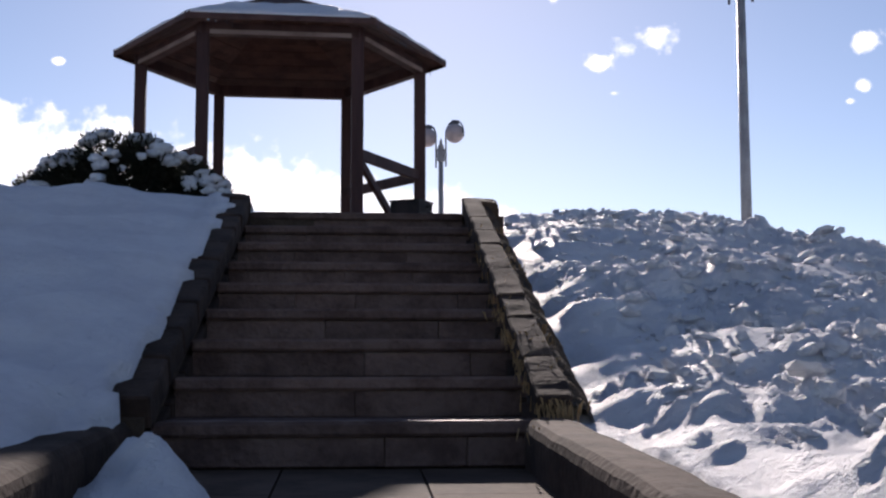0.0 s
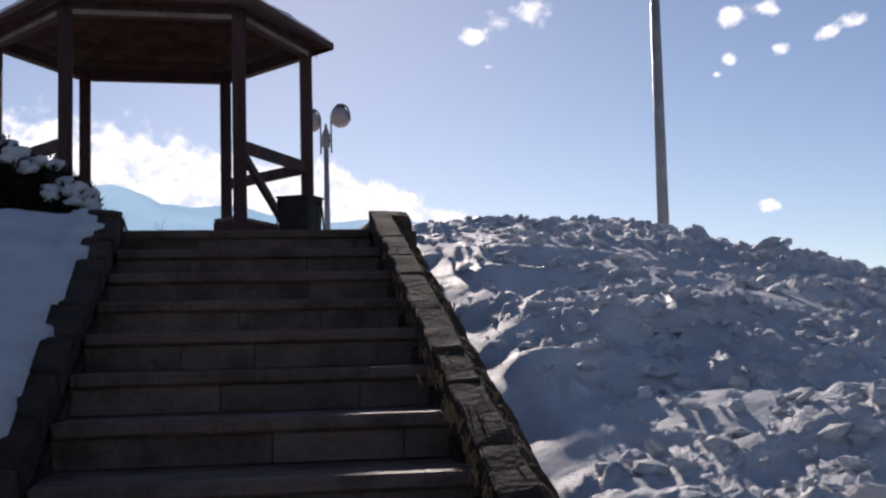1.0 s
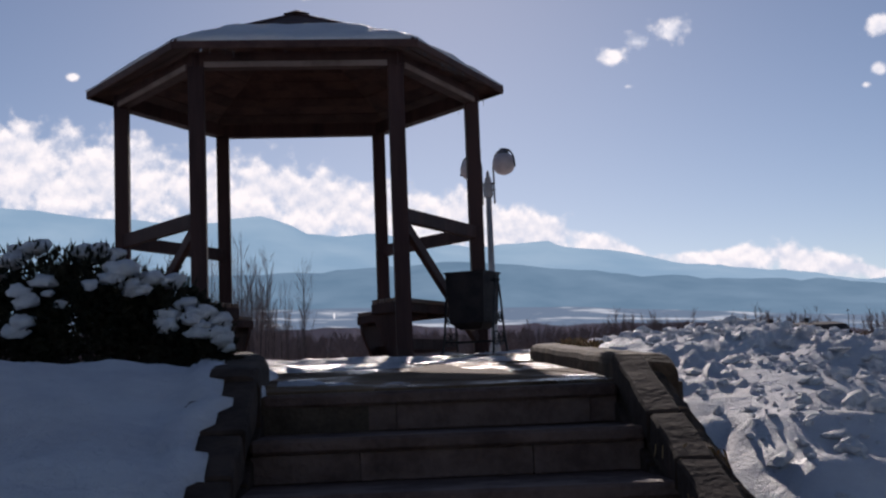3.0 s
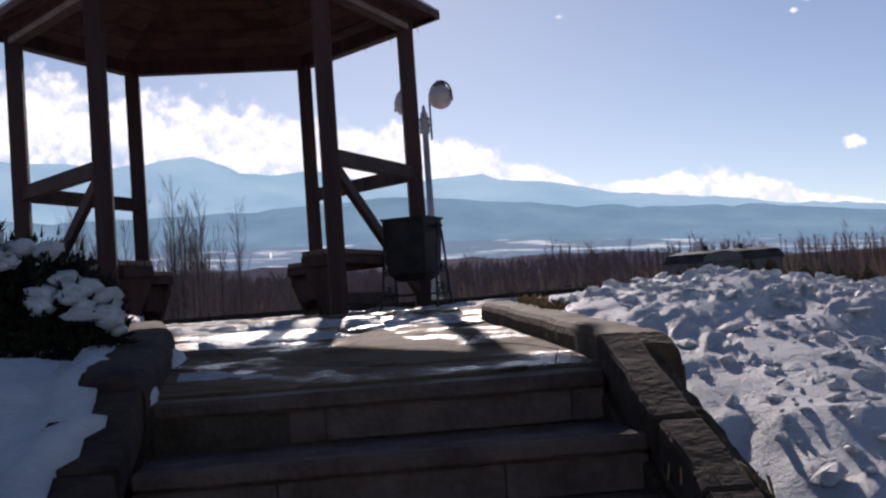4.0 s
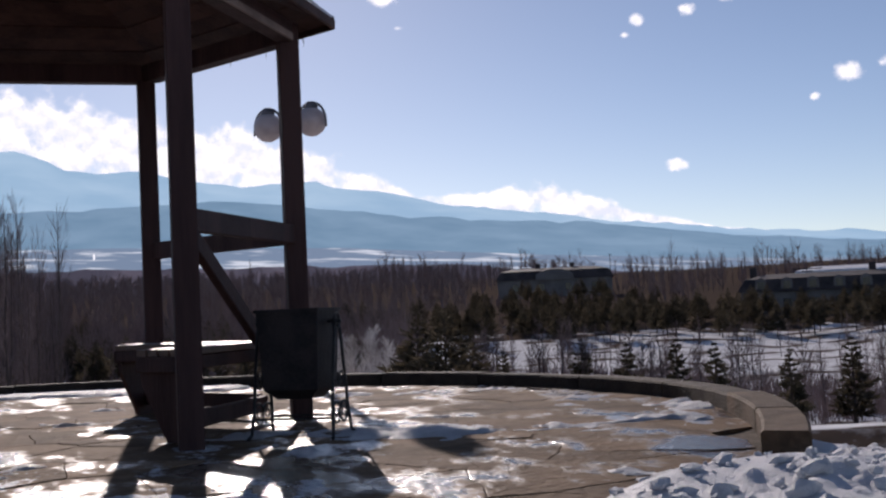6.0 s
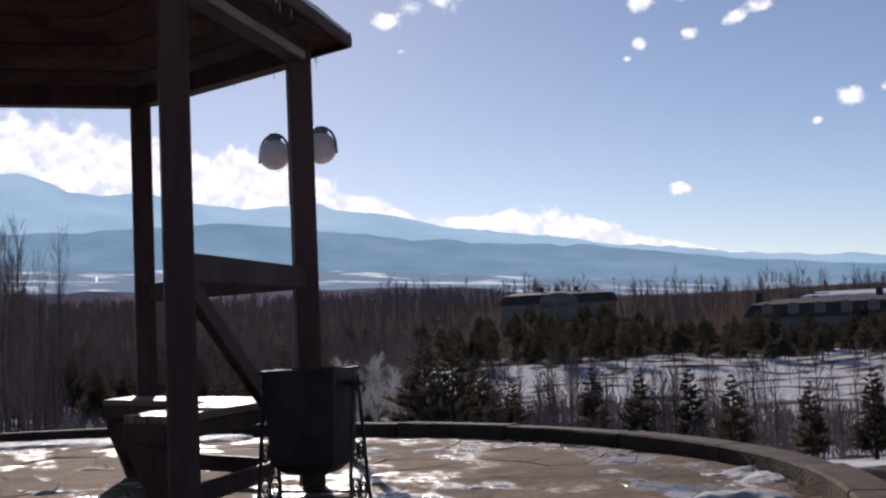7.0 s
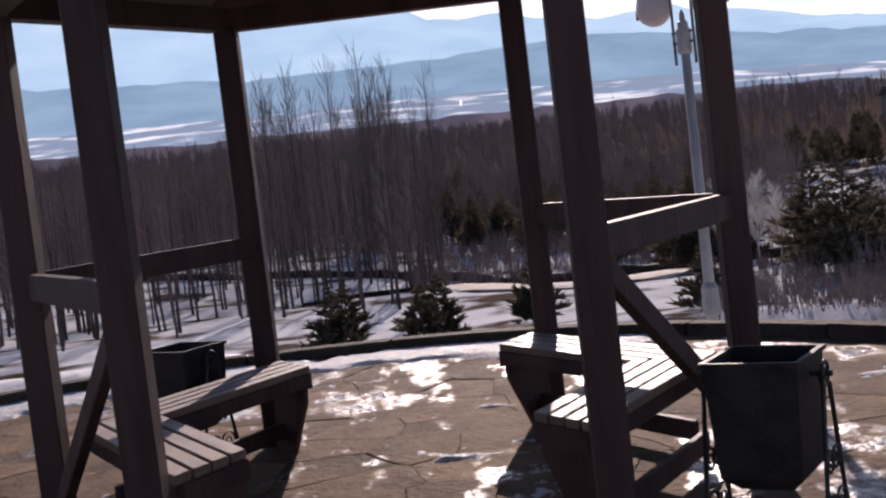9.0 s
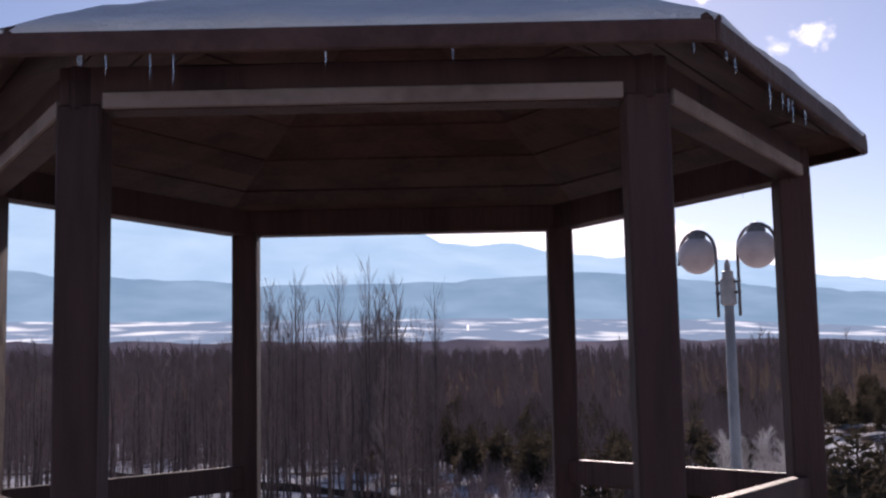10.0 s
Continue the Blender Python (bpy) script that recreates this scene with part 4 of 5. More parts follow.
def build_bench(p, q, u0, u1):
    """A slatted bench along one side: four planks cut slanting at the open end and mitred at the corner."""
    a, b = HEX[p], HEX[q]
    L = (b - a).length
    d = (b - a).normalized()
    n = Vector((-a.x - b.x, -a.y - b.y, 0)).normalized()
    P = lambda u, v, z: a + d * u + n * v + Vector((0, 0, z))
    own = thing("bench", "dark wooden slatted bench built along the gazebo's side", "bench", Matrix.Identity(4), "gazebo benches")
    v0, w = 0.13, 0.088
    for j in range(4):
        va, vb = v0 + j * 0.105, v0 + j * 0.105 + w
        out = [P(u0 + (va - v0) * 0.55, va, 0), P(L - u1 - va * 0.577, va, 0), P(L - u1 - vb * 0.577, vb, 0), P(u0 + (vb - v0) * 0.55, vb, 0)]
        bm = bmesh.new()
        prism(bm, [(v.x, v.y) for v in out], SEAT_Z - 0.045, SEAT_Z)
        bmesh.ops.bevel(bm, geom=list(bm.edges), offset=0.005, segments=1, affect="EDGES")
        part("slat", bm, SEAT, own)
    bm = bmesh.new()
    beam(bm, P(u0 + 0.03, v0 + 0.03, SEAT_Z - 0.095), P(u0 + 0.24, v0 + 0.4, SEAT_Z - 0.095), 0.05, 0.10)
    part("end_bearer", bm, WOOD, own)
    for v in (v0 + 0.03, v0 + 0.385):
        bm = bmesh.new()
        beam(bm, P(u0 + (v - v0) * 0.55 + 0.02, v, SEAT_Z - 0.09), P(L - u1 - v * 0.577, v, SEAT_Z - 0.09), 0.04, 0.085)
        part("bearer", bm, WOOD, own)
    # tapered end panel, wide under the seat and narrow at the floor
    def panel(u, lean):
        bm = bmesh.new()
        f = lambda v: terrace_z(0, P(u, v, 0).y) - 0.02
        prof = [(v0 - 0.03, SEAT_Z - 0.14), (v0 + 0.41, SEAT_Z - 0.14), (v0 + 0.40, SEAT_Z - 0.22), (v0 + 0.16, f(0.3)), (v0 - 0.08, f(0.1))]
        lo = [bm.verts.new(P(u + (v - v0) * lean, v, z)) for v, z in prof]
        hi = [bm.verts.new(P(u + 0.05 + (v - v0) * lean, v, z)) for v, z in prof]
        bm.faces.new(lo)
        bm.faces.new(hi[::-1])
        for i in range(5):
            bm.faces.new((lo[i], lo[(i + 1) % 5], hi[(i + 1) % 5], hi[i]))
        part("end_panel", bm, WOOD, own)
    panel(u0 + 0.05, 0.55)
    bm = bmesh.new()
    z = lambda v: terrace_z(0, v.y) + 0.13
    s, e = P(u0 + 0.1, v0 + 0.05, 0), P(L - u1 - 0.25, v0 + 0.05, 0)
    beam(bm, (s.x, s.y, z(s)), (e.x, e.y, z(e)), 0.045, 0.11)
    part("stretcher", bm, WOOD, own)
    return own


build_bench("fr", "sr", 0.16, 0.0)
build_bench("br", "sr", 0.02, 0.0)
build_bench("fl", "sl", 0.06, 0.0)
build_bench("bl", "sl", 0.02, 0.0)

# ---- litter bins ----


def ring(bm, c, r, tube_r, plane, n=18):
    """A small closed iron ring in the plane of two vectors."""
    ex, ey = plane
    pts = [Vector(c) + ex * (r * math.cos(2 * math.pi * k / n)) + ey * (r * math.sin(2 * math.pi * k / n)) for k in range(n + 1)]
    return tube(bm, pts, tube_r, 6)


def build_bin(m, label):
    b = thing("litter_bin", label, "bin", m, "litter bins")
    bm = bmesh.new()
    z0, z1, lo, hi, t = 0.24, 0.775, 0.175, 0.20, 0.012
    def loop(h, z):
        return [bm.verts.new((sx * h, sy * h, z)) for sx, sy in ((-1, -1), (1, -1), (1, 1), (-1, 1))]
    r = [loop(0.11, z0), loop(lo, z0 + 0.06), loop(hi, z1), loop(hi + 0.012, z1), loop(hi + 0.012, z1 + 0.02), loop(hi - t, z1 + 0.02), loop(lo - t, z0 + 0.08)]
    for p, q in zip(r, r[1:]):
        for i in range(4):
            bm.faces.new((p[i], p[(i + 1) % 4], q[(i + 1) % 4], q[i]))
    bm.faces.new(r[0][::-1])
    bm.faces.new(r[-1])
    part("bucket", bm, BINMAT, b, "tapered square black steel bucket")
    Y, Z = Vector((0, 1, 0)), Vector((0, 0, 1))
    for s in (-1, 1):
        x = s * 0.255
        for sy in (-1, 1):
            bm = bmesh.new()
            tube(bm, [(x - s * 0.02, sy * 0.02, 0.72), (x, sy * 0.05, 0.66), (x, sy * 0.10, 0.42), (x, sy * 0.14, 0.2), (x + s * 0.01, sy * 0.17, 0.03), (x + s * 0.02, sy * 0.21, 0.005)], 0.011, 6)
            part("leg", bm, IRON, b)
        for cy, cz, rr in ((-0.066, 0.15, 0.064), (0.066, 0.15, 0.064), (-0.048, 0.35, 0.047), (0.048, 0.35, 0.047), (0.0, 0.71, 0.05)):
            bm = bmesh.new()
            ring(bm, (x, cy, cz), rr, 0.007, (Y, Z))
            ring(bm, (x, cy, cz), rr * 0.45, 0.005, (Y, Z), 12)
            part("scroll", bm, IRON, b)
        bm = bmesh.new()
        tube(bm, [(s * 0.185, 0, 0.71), (x + s * 0.03, 0, 0.71)], 0.012, 8)
        part("pivot", bm, IRON, b)
    bm = bmesh.new()
    tube(bm, [(-0.255, 0.13, 0.12), (0.255, 0.13, 0.12)], 0.007, 6)
    tube(bm, [(-0.255, -0.13, 0.12), (0.255, -0.13, 0.12)], 0.007, 6)
    part("stretcher", bm, IRON, b)
    return b


build_bin(pose(1.65, -1.43, terrace_z(0, -1.43) + 0.0, 0, 0, -31), "black steel litter bin on a wrought-iron scroll stand beside the gazebo")
build_bin(pose(-1.47, 1.42, terrace_z(0, 1.42) - 0.03, 0, 0, -31), "black steel litter bin on a scroll stand behind the bench")

# ---- lamps ----


def build_lamp(m, label, footed=True):
    g = thing("street_lamp", label, "lamp", m, "twin globe lamps")
    bm = bmesh.new()
    tube(bm, [(0, 0, -0.5), (0, 0, 0.5), (0, 0, 2.65)], [0.058, 0.055, 0.045], 14)
    part("pole", bm, POLE, g, "pale grey painted pole", True)
    if footed:
        bm = bmesh.new()
        tube(bm, [(0, 0, 0.02), (0, 0, 0.28), (0, 0, 0.34)], [0.09, 0.085, 0.055], 14)
        part("base", bm, POLE, g)
    bm = bmesh.new()
    tube(bm, [(0, 0, 2.62), (0, 0, 2.64), (0, 0, 2.86), (0, 0, 2.88), (0, 0, 2.94), (0, 0, 2.95), (0, 0, 3.02), (0, 0, 3.06)], [0.05, 0.075, 0.075, 0.055, 0.05, 0.03, 0.025, 0.005], 14)
    part("collar", bm, POLE, g, "turned collar with a finial")
    for s in (-1, 1):
        arm = []
        for z in (2.52, 2.7, 2.95, 3.1):
            arm.append((s * 0.12, 0, z))
        for k in range(1, 15):
            u = math.pi * k / 14
            arm.append((s * (0.33 - 0.21 * math.cos(u)), 0, 3.12 + 0.235 * math.sin(u)))
        arm.append((s * 0.545, 0, 3.04))
        bm = bmesh.new()
        tube(bm, arm, 0.015, 8)
        own = part("arm", bm, ARM, g, "dark hooked arm", True)
        for z in (2.74, 2.84):
            bm = bmesh.new()
            tube(bm, [(s * 0.06, 0, z), (s * 0.135, 0, z)], 0.014, 8)
            part("clamp", bm, ARM, own)
        bm = bmesh.new()
        tube(bm, [(s * 0.33, 0, 3.36), (s * 0.33, 0, 3.31), (s * 0.33, 0, 3.25)], [0.05, 0.085, 0.09], 14)
        part("cap", bm, ARM, own)
        bm = bmesh.new()
        bmesh.ops.create_uvsphere(bm, u_segments=28, v_segments=18, radius=0.178, matrix=Matrix.Translation((s * 0.33, 0, 3.12)))
        part("globe", bm, GLOBE, g, "opal glass globe, unlit", True)
    return g


build_lamp(pose(2.88, 5.66, 0.225, 0, 0, -47), "pale twin-globe street lamp beyond the terrace rim")
build_lamp(pose(4.80, -4.62, 0.23, 0, 0, -28), "pale twin-globe street lamp standing in the snow bank", False)
st = thing("stake", "short black plastic stake in the snow", "stake", pose(4.97, -4.7, mound_right(4.97, -4.7)))
bm = bmesh.new()
tube(bm, [(0, 0, -0.15), (0, 0, 0.10), (0, 0, 0.13)], [0.022, 0.022, 0.014], 8)
part("post", bm, IRON, st)

# ---- juniper bush and dry grass ----


def build_bush():
    b = thing("bush", "dark spreading juniper bush with clumps of snow on it", "bush", pose(-1.08, -6.6, -0.05) @ Matrix.Scale(0.88, 4))
    rnd = random.Random(5)
    blobs = [(-0.55, 0.1, 0.45, 0.38), (-0.25, 0.0, 0.58, 0.40), (0.05, -0.1, 0.60, 0.36), (0.38, 0.0, 0.48, 0.33), (0.62, -0.1, 0.36, 0.26), (-0.85, 0.1, 0.36, 0.3), (-0.1, 0.45, 0.5, 0.4), (0.45, 0.4, 0.4, 0.35), (-0.6, 0.5, 0.45, 0.4)]
    vs, fs = [], []
    for _ in range(14000):
        cx, cy, cz, r = rnd.choice(blobs)
        d = Vector((rnd.gauss(0, 1), rnd.gauss(0, 1), rnd.gauss(0.25, 0.8))).normalized()
        p = Vector((cx, cy, cz)) + d * r * rnd.uniform(0.55, 1.0) * (1 + 0.25 * noise.noise(d * 2.2 + Vector((cx * 3, cy, cz))))
        if p.z < 0.14:
            continue
        g = (d + Vector((rnd.gauss(0, 0.35), rnd.gauss(0, 0.35), 0.55 + rnd.gauss(0, 0.3)))).normalized()
        n = rnd.uniform(0.03, 0.075)
        s = g.orthogonal().normalized() * 0.009
        t = g.cross(s).normalized() * 0.009
        k = len(vs)
        vs += [p + s, p - s * 0.5 + t, p - s * 0.5 - t, p + g * n, p + g * n * 0.55 + s * 2.6, p + g * n * 0.6 - s * 2.6]
        fs += [(k, k + 1, k + 3), (k + 1, k + 2, k + 3), (k + 2, k, k + 3), (k + 1, k + 4, k + 2), (k, k + 5, k + 2)]
    part("foliage", mesh_of("foliage", vs, fs, NEEDLE), NEEDLE, b)
    bm = bmesh.new()
    for _ in range(30):
        cx, cy, cz, r = rnd.choice(blobs)
        tube(bm, [(rnd.uniform(-0.2, 0.2), 0.15, 0.0), (cx * 0.6, cy * 0.6, cz * 0.55), (cx + rnd.uniform(-0.2, 0.2), cy, cz + r * 0.6)], [0.02, 0.012, 0.004], 5)
    part("branches", bm, BARK, b)
    ball = bmesh.new()
    bmesh.ops.create_icosphere(ball, subdivisions=2, radius=1.0)
    bv, bf = [v.co.copy() for v in ball.verts], [tuple(v.index for v in f.verts) for f in ball.faces]
    ball.free()
    vs, fs = [], []
    for i in range(14):
        cx, cy, cz, r = blobs[i % 6]
        d = Vector((rnd.gauss(0.1, 0.8), rnd.gauss(-0.5, 0.7), abs(rnd.gauss(0.8, 0.5)))).normalized()
        wide = rnd.uniform(0.04, 0.12)
        for _ in range(int(120 * wide)):
            e = (d + Vector((rnd.gauss(0, wide / r), rnd.gauss(0, wide / r), rnd.gauss(0, 0.6 * wide / r)))).normalized()
            c = Vector((cx, cy, cz)) + e * r * rnd.uniform(0.92, 1.03)
            sz = rnd.uniform(0.028, 0.066)
            o = Vector((rnd.uniform(0, 50), 0, 0))
            k = len(vs)
            for v in bv:
                p = v * sz * (1 + 0.6 * noise.noise(v * 1.7 + o))
                vs.append(c + Vector((p.x * 1.3, p.y * 1.3, p.z * 0.75)))
            fs += [tuple(k + q for q in f) for f in bf]
    tagged(part("snow", mesh_of("snow", vs, fs, CLODS, True), CLODS, b), "clumps of snow caught in the foliage", kind="stuff")
    return b


build_bush()


def grass_strip():
    rnd = random.Random(6)
    vs, fs = [], []
    def tuft(x, y, z, h):
        for _ in range(14):
            a, l = rnd.uniform(0, 6.28), rnd.uniform(0.2, 0.9)
            w = 0.003
            bx, by = x + rnd.gauss(0, 0.03), y + rnd.gauss(0, 0.04)
            k = len(vs)
            px, py = -math.sin(a) * w, math.cos(a) * w
            hh = h * rnd.uniform(0.5, 1.1)
            vs.extend([(bx - px, by - py, z - 0.03), (bx + px, by + py, z - 0.03), (bx + math.cos(a) * l * hh * 0.5 + px, by + math.sin(a) * l * hh * 0.5 + py, z + hh * 0.6), (bx + math.cos(a) * l * hh, by + math.sin(a) * l * hh, z + hh * 0.8)])
            fs.extend([(k, k + 1, k + 2), (k, k + 2, k + 3)])
    for _ in range(42):
        y = rnd.choice((-5.9, -5.5, -5.2, -4.95)) + rnd.gauss(0, 0.14)
        tuft(bank_edge(y) + rnd.uniform(0.02, 0.14), y, terrace_z(0, y) + 0.09, rnd.uniform(0.04, 0.08))
    for _ in range(120):
        y = -8.5 - 4.0 * rnd.random() ** 0.6
        tuft(bank_edge(y) + rnd.uniform(-0.1, 0.03), y, stair_z(y) + 0.06, rnd.uniform(0.015, 0.045))
    return tagged(new("dry_grass", mesh_of("dry_grass", vs, fs, GRASS)), "dry yellow grass along kerb and cheek wall", "grass", kind="stuff")


grass_strip()


def snow_patches():
    """Thin trodden snow and ice left on the terrace, thickest along the rim and round the bin."""
    spots = ((1.9, -1.7, 1.0, 0.34), (0.75, -3.5, 1.1, 0.20), (2.6, -1.5, 0.8, 0.14), (-0.6, -3.6, 0.9, 0.16), (-1.2, -0.9, 0.8, 0.16), (0.2, -1.9, 0.7, 0.14), (-0.1, -7.2, 0.35, 0.2))
    def depth(x, y):
        v = Vector((x * 1.0 + y * 0.25, y * 1.5, 4.0))
        m = 0.5 * noise.noise(v * 0.9) + 0.30 * noise.noise(v * 2.3) + 0.2 * noise.noise(v * 5.5) + 0.1 * noise.noise(v * 12)
        r, a = math.hypot(x - CX, y - CY), math.degrees(math.atan2(y - CY, x - CX))
        m += 0.62 * smooth01((r - 4.7) / 0.5) * smooth01((a - 50) / 15)
        for sx, sy, rad, k in spots:
            m += k * (1 - smooth01(math.hypot(x - sx, y - sy) / rad))
        if r > RIM - 0.02 and not (-0.15 < x < 1.3 and y < -4):
            m = -1
        return m - 0.30
    step, x0, y0, nx, ny = 0.035, -5.6, -7.8, 290, 376
    grid, vs, fs = {}, [], []
    d = {}
    for j in range(ny):
        for i in range(nx):
            x, y = x0 + i * step, y0 + j * step
            if y < -4.9 and not -0.1 < x < 1.2:
                continue
            d[i, j] = depth(x, y)
    def vert(i, j):
        if (i, j) not in grid:
            x, y = x0 + i * step, y0 + j * step
            h = d[i, j]
            grid[i, j] = len(vs)
            vs.append((x, y, terrace_z(x, y) + (0.004 + 0.03 * smooth01(h / 0.25) + 0.010 * noise.noise(Vector((x * 14, y * 14, 0))) * smooth01(h / 0.08) if h > 0 else -0.015)))
        return grid[i, j]
    for (i, j), h in d.items():
        q = [(i, j), (i + 1, j), (i + 1, j + 1), (i, j + 1)]
        if all(c in d for c in q) and max(d[c] for c in q) > 0:
            fs.append(tuple(vert(*c) for c in q))
    return tagged(new("snow_patches", mesh_of("snow_patches", vs, fs, ICY, True)), "thin patches of trodden snow and ice on the flagstones", "snow", kind="stuff")


snow_patches()


def snow_edges():
    """Snow that has slid against the stair's left cheek and onto its lowest steps."""
    heaps = ((-0.25, -12.95, 0.25, 0.32, 0.14), (-0.16, -7.9, 0.07, 0.32, 0.035), (-0.20, -6.3, 0.12, 0.7, 0.05))
    for x, y, rx, ry, h in heaps:
        vs, fs = [], []
        n = 26
        for j in range(n + 1):
            for i in range(n + 1):
                u, v = 2 * i / n - 1, 2 * j / n - 1
                r = math.hypot(u, v)
                px, py = x + u * rx, y + v * ry
                z = (-RISE * (STEPS + 1) - 0.02) if py < LOWY + 0.2 else stair_z(py) + 0.02
                vs.append((px, py, z + h * (1 - smooth01(r)) * (1 + 0.9 * fbm(px * 4, py * 4, 1)) - 0.06 * smooth01((r - 0.75) / 0.25)))
        w = n + 1
        fs = [(j * w + i, j * w + i + 1, (j + 1) * w + i + 1, (j + 1) * w + i) for j in range(n) for i in range(n) if math.hypot(2 * i / n - 1, 2 * j / n - 1) < 1.02]
        tagged(new("snow_heap", mesh_of("snow_heap", vs, fs, SNOW, True)), "small heap of snow slid onto the stone", "snow", kind="structure")


snow_edges()

# ---- trees ----


def bare_tree(name, label, seed, height, spread, limbs, twigs, rad, m, group):
    """A leafless tree: tapered trunk, rising limbs and fine twigs."""
    rnd = random.Random(seed)
    own = thing(name, label, "tree", m, group)
    bm = bmesh.new()
    pts, x, y = [], 0.0, 0.0
    for i in range(7):
        pts.append((x, y, height * 0.96 * i / 6 - 0.3 * (i == 0)))
        x, y = x + rnd.uniform(-1, 1) * 0.012 * height, y + rnd.uniform(-1, 1) * 0.012 * height
    tube(bm, pts, [rad * (1 - 0.9 * i / 6) for i in range(7)], 7)
    part("trunk", bm, BARK, own)
    vs, fs = [], []
    def blade(p, q, w):
        d = (q - p).normalized()
        s = d.orthogonal().normalized()
        s = Matrix.Rotation(rnd.uniform(0, 3.1), 3, d) @ s
        t = d.cross(s)
        k = len(vs)
        vs.extend([p + s * w, p - s * w * 0.5 + t * w * 0.86, p - s * w * 0.5 - t * w * 0.86, q])
        fs.extend([(k, k + 1, k + 3), (k + 1, k + 2, k + 3), (k + 2, k, k + 3)])
    for i in range(limbs):
        h = height * (0.22 + 0.74 * (i + rnd.random()) / limbs)
        f = h / height * 6
        j = min(5, int(f))
        p = Vector(pts[j]).lerp(Vector(pts[j + 1]), f - j)
        a = rnd.uniform(0, 6.283)
        n = spread * height * (1.05 - 0.75 * h / height) * rnd.uniform(0.6, 1.1)
        up = rnd.uniform(1.1, 2.2) * (1.5 if height > 10 else 1.0)
        d = Vector((math.cos(a), math.sin(a), up)).normalized()
        q = p + d * n
        blade(p, q, max(rad * 0.16, 0.013))
        for _ in range(twigs):
            u = rnd.uniform(0.2, 1.0)
            e = (d + Vector((rnd.gauss(0, 0.45), rnd.gauss(0, 0.45), rnd.gauss(0.2, 0.35)))).normalized()
            s = p.lerp(q, u)
            blade(s, s + e * n * rnd.uniform(0.3, 0.75), max(rad * 0.07, 0.007 if height < 5 else 0.010))
    part("crown", mesh_of("crown", vs, fs, TWIG), TWIG, own)
    return own


def conifer(name, label, seed, height, width, m, group, airy=1.0, bare=0.14):
    """A pine: trunk and tiers of drooping needled boughs."""
    rnd = random.Random(seed)
    own = thing(name, label, "tree", m, group)
    bm = bmesh.new()
    tube(bm, [(0, 0, -0.3), (0.02, 0, height * 0.5), (0, 0.01, height * 0.97)], [0.035 * height ** 0.7, 0.022 * height ** 0.7, 0.004], 6)
    part("trunk", bm, BARK, own)
    vs, fs = [], []
    tiers = int(9 + height * 2.2)
    for i in range(tiers):
        f = i / (tiers - 1)
        h = height * (bare + (1 - bare) * f)
        reach = width * (1 - f) ** 0.8 * rnd.uniform(0.75, 1.15) + 0.05
        for _ in range(int(7 + 5 * (1 - f))):
            a = rnd.uniform(0, 6.283)
            n = reach * rnd.uniform(0.6, 1.1)
            d = Vector((math.cos(a), math.sin(a), rnd.uniform(-0.15, 0.5)))
            for s in range(int(8 * airy) + 2):
                u = rnd.uniform(0.25, 1.0)
                p = Vector((0, 0, h)) + d * n * u
                g = (d + Vector((rnd.gauss(0, 0.6), rnd.gauss(0, 0.6), rnd.gauss(0.35, 0.4)))).normalized()
                w = n * 0.05 + 0.018
                ln = n * 0.28 + 0.07
                sd = g.orthogonal().normalized() * w
                sd = Matrix.Rotation(rnd.uniform(0, 3.1), 3, g) @ sd
                k = len(vs)
                vs.extend([p - g * ln * 0.3, p + sd, p - sd, p + g * ln])
                fs.extend([(k, k + 1, k + 3), (k, k + 3, k + 2)])
    part("crown", mesh_of("crown", vs, fs, PINE), PINE, own)
    return own


EYE = Vector((0.5, -6.8, 1.9))


def bearing(az):
    """A bearing in the distance, from the terrace axis."""
    return 1.043 * az + 1.8


def spot(az, d):
    az = bearing(az)
    x, y = EYE.x + d * math.sin(radians(az)), EYE.y + d * math.cos(radians(az))
    return x, y, ground_z(x, y)


def scatter(protos, places, rnd, lo, hi):
    """Copies of a few trees at places, turned and sized at random."""
    for i, (az, d) in enumerate(places):
        s = rnd.uniform(lo, hi)
        x, y, z = spot(az, d)
        m = pose(x, y, z - 0.05, 0, 0, rnd.uniform(0, 360)) @ Matrix.Diagonal((s, s, s, 1))
        if i < len(protos):
            protos[i].matrix_basis = m
        else:
            c = copy_thing(protos[rnd.randrange(len(protos))], m)
            c.scale = (s, s, s)


rt = random.Random(12)
# young planted trees on the snow slope
young = [bare_tree("tree", "slim leafless young tree with a straight trunk", 30 + i, 8.0, 0.17, 30, 9, 0.08, Matrix.Identity(4), "planted trees") for i in range(4)]
rows = []
for _ in range(230):
    az = rt.uniform(-27, -2.5)
    rows.append((az, rt.uniform(50, 92) - max(0, az + 9) * 1.2))
scatter(young, rows, rt, 0.75, 1.1)
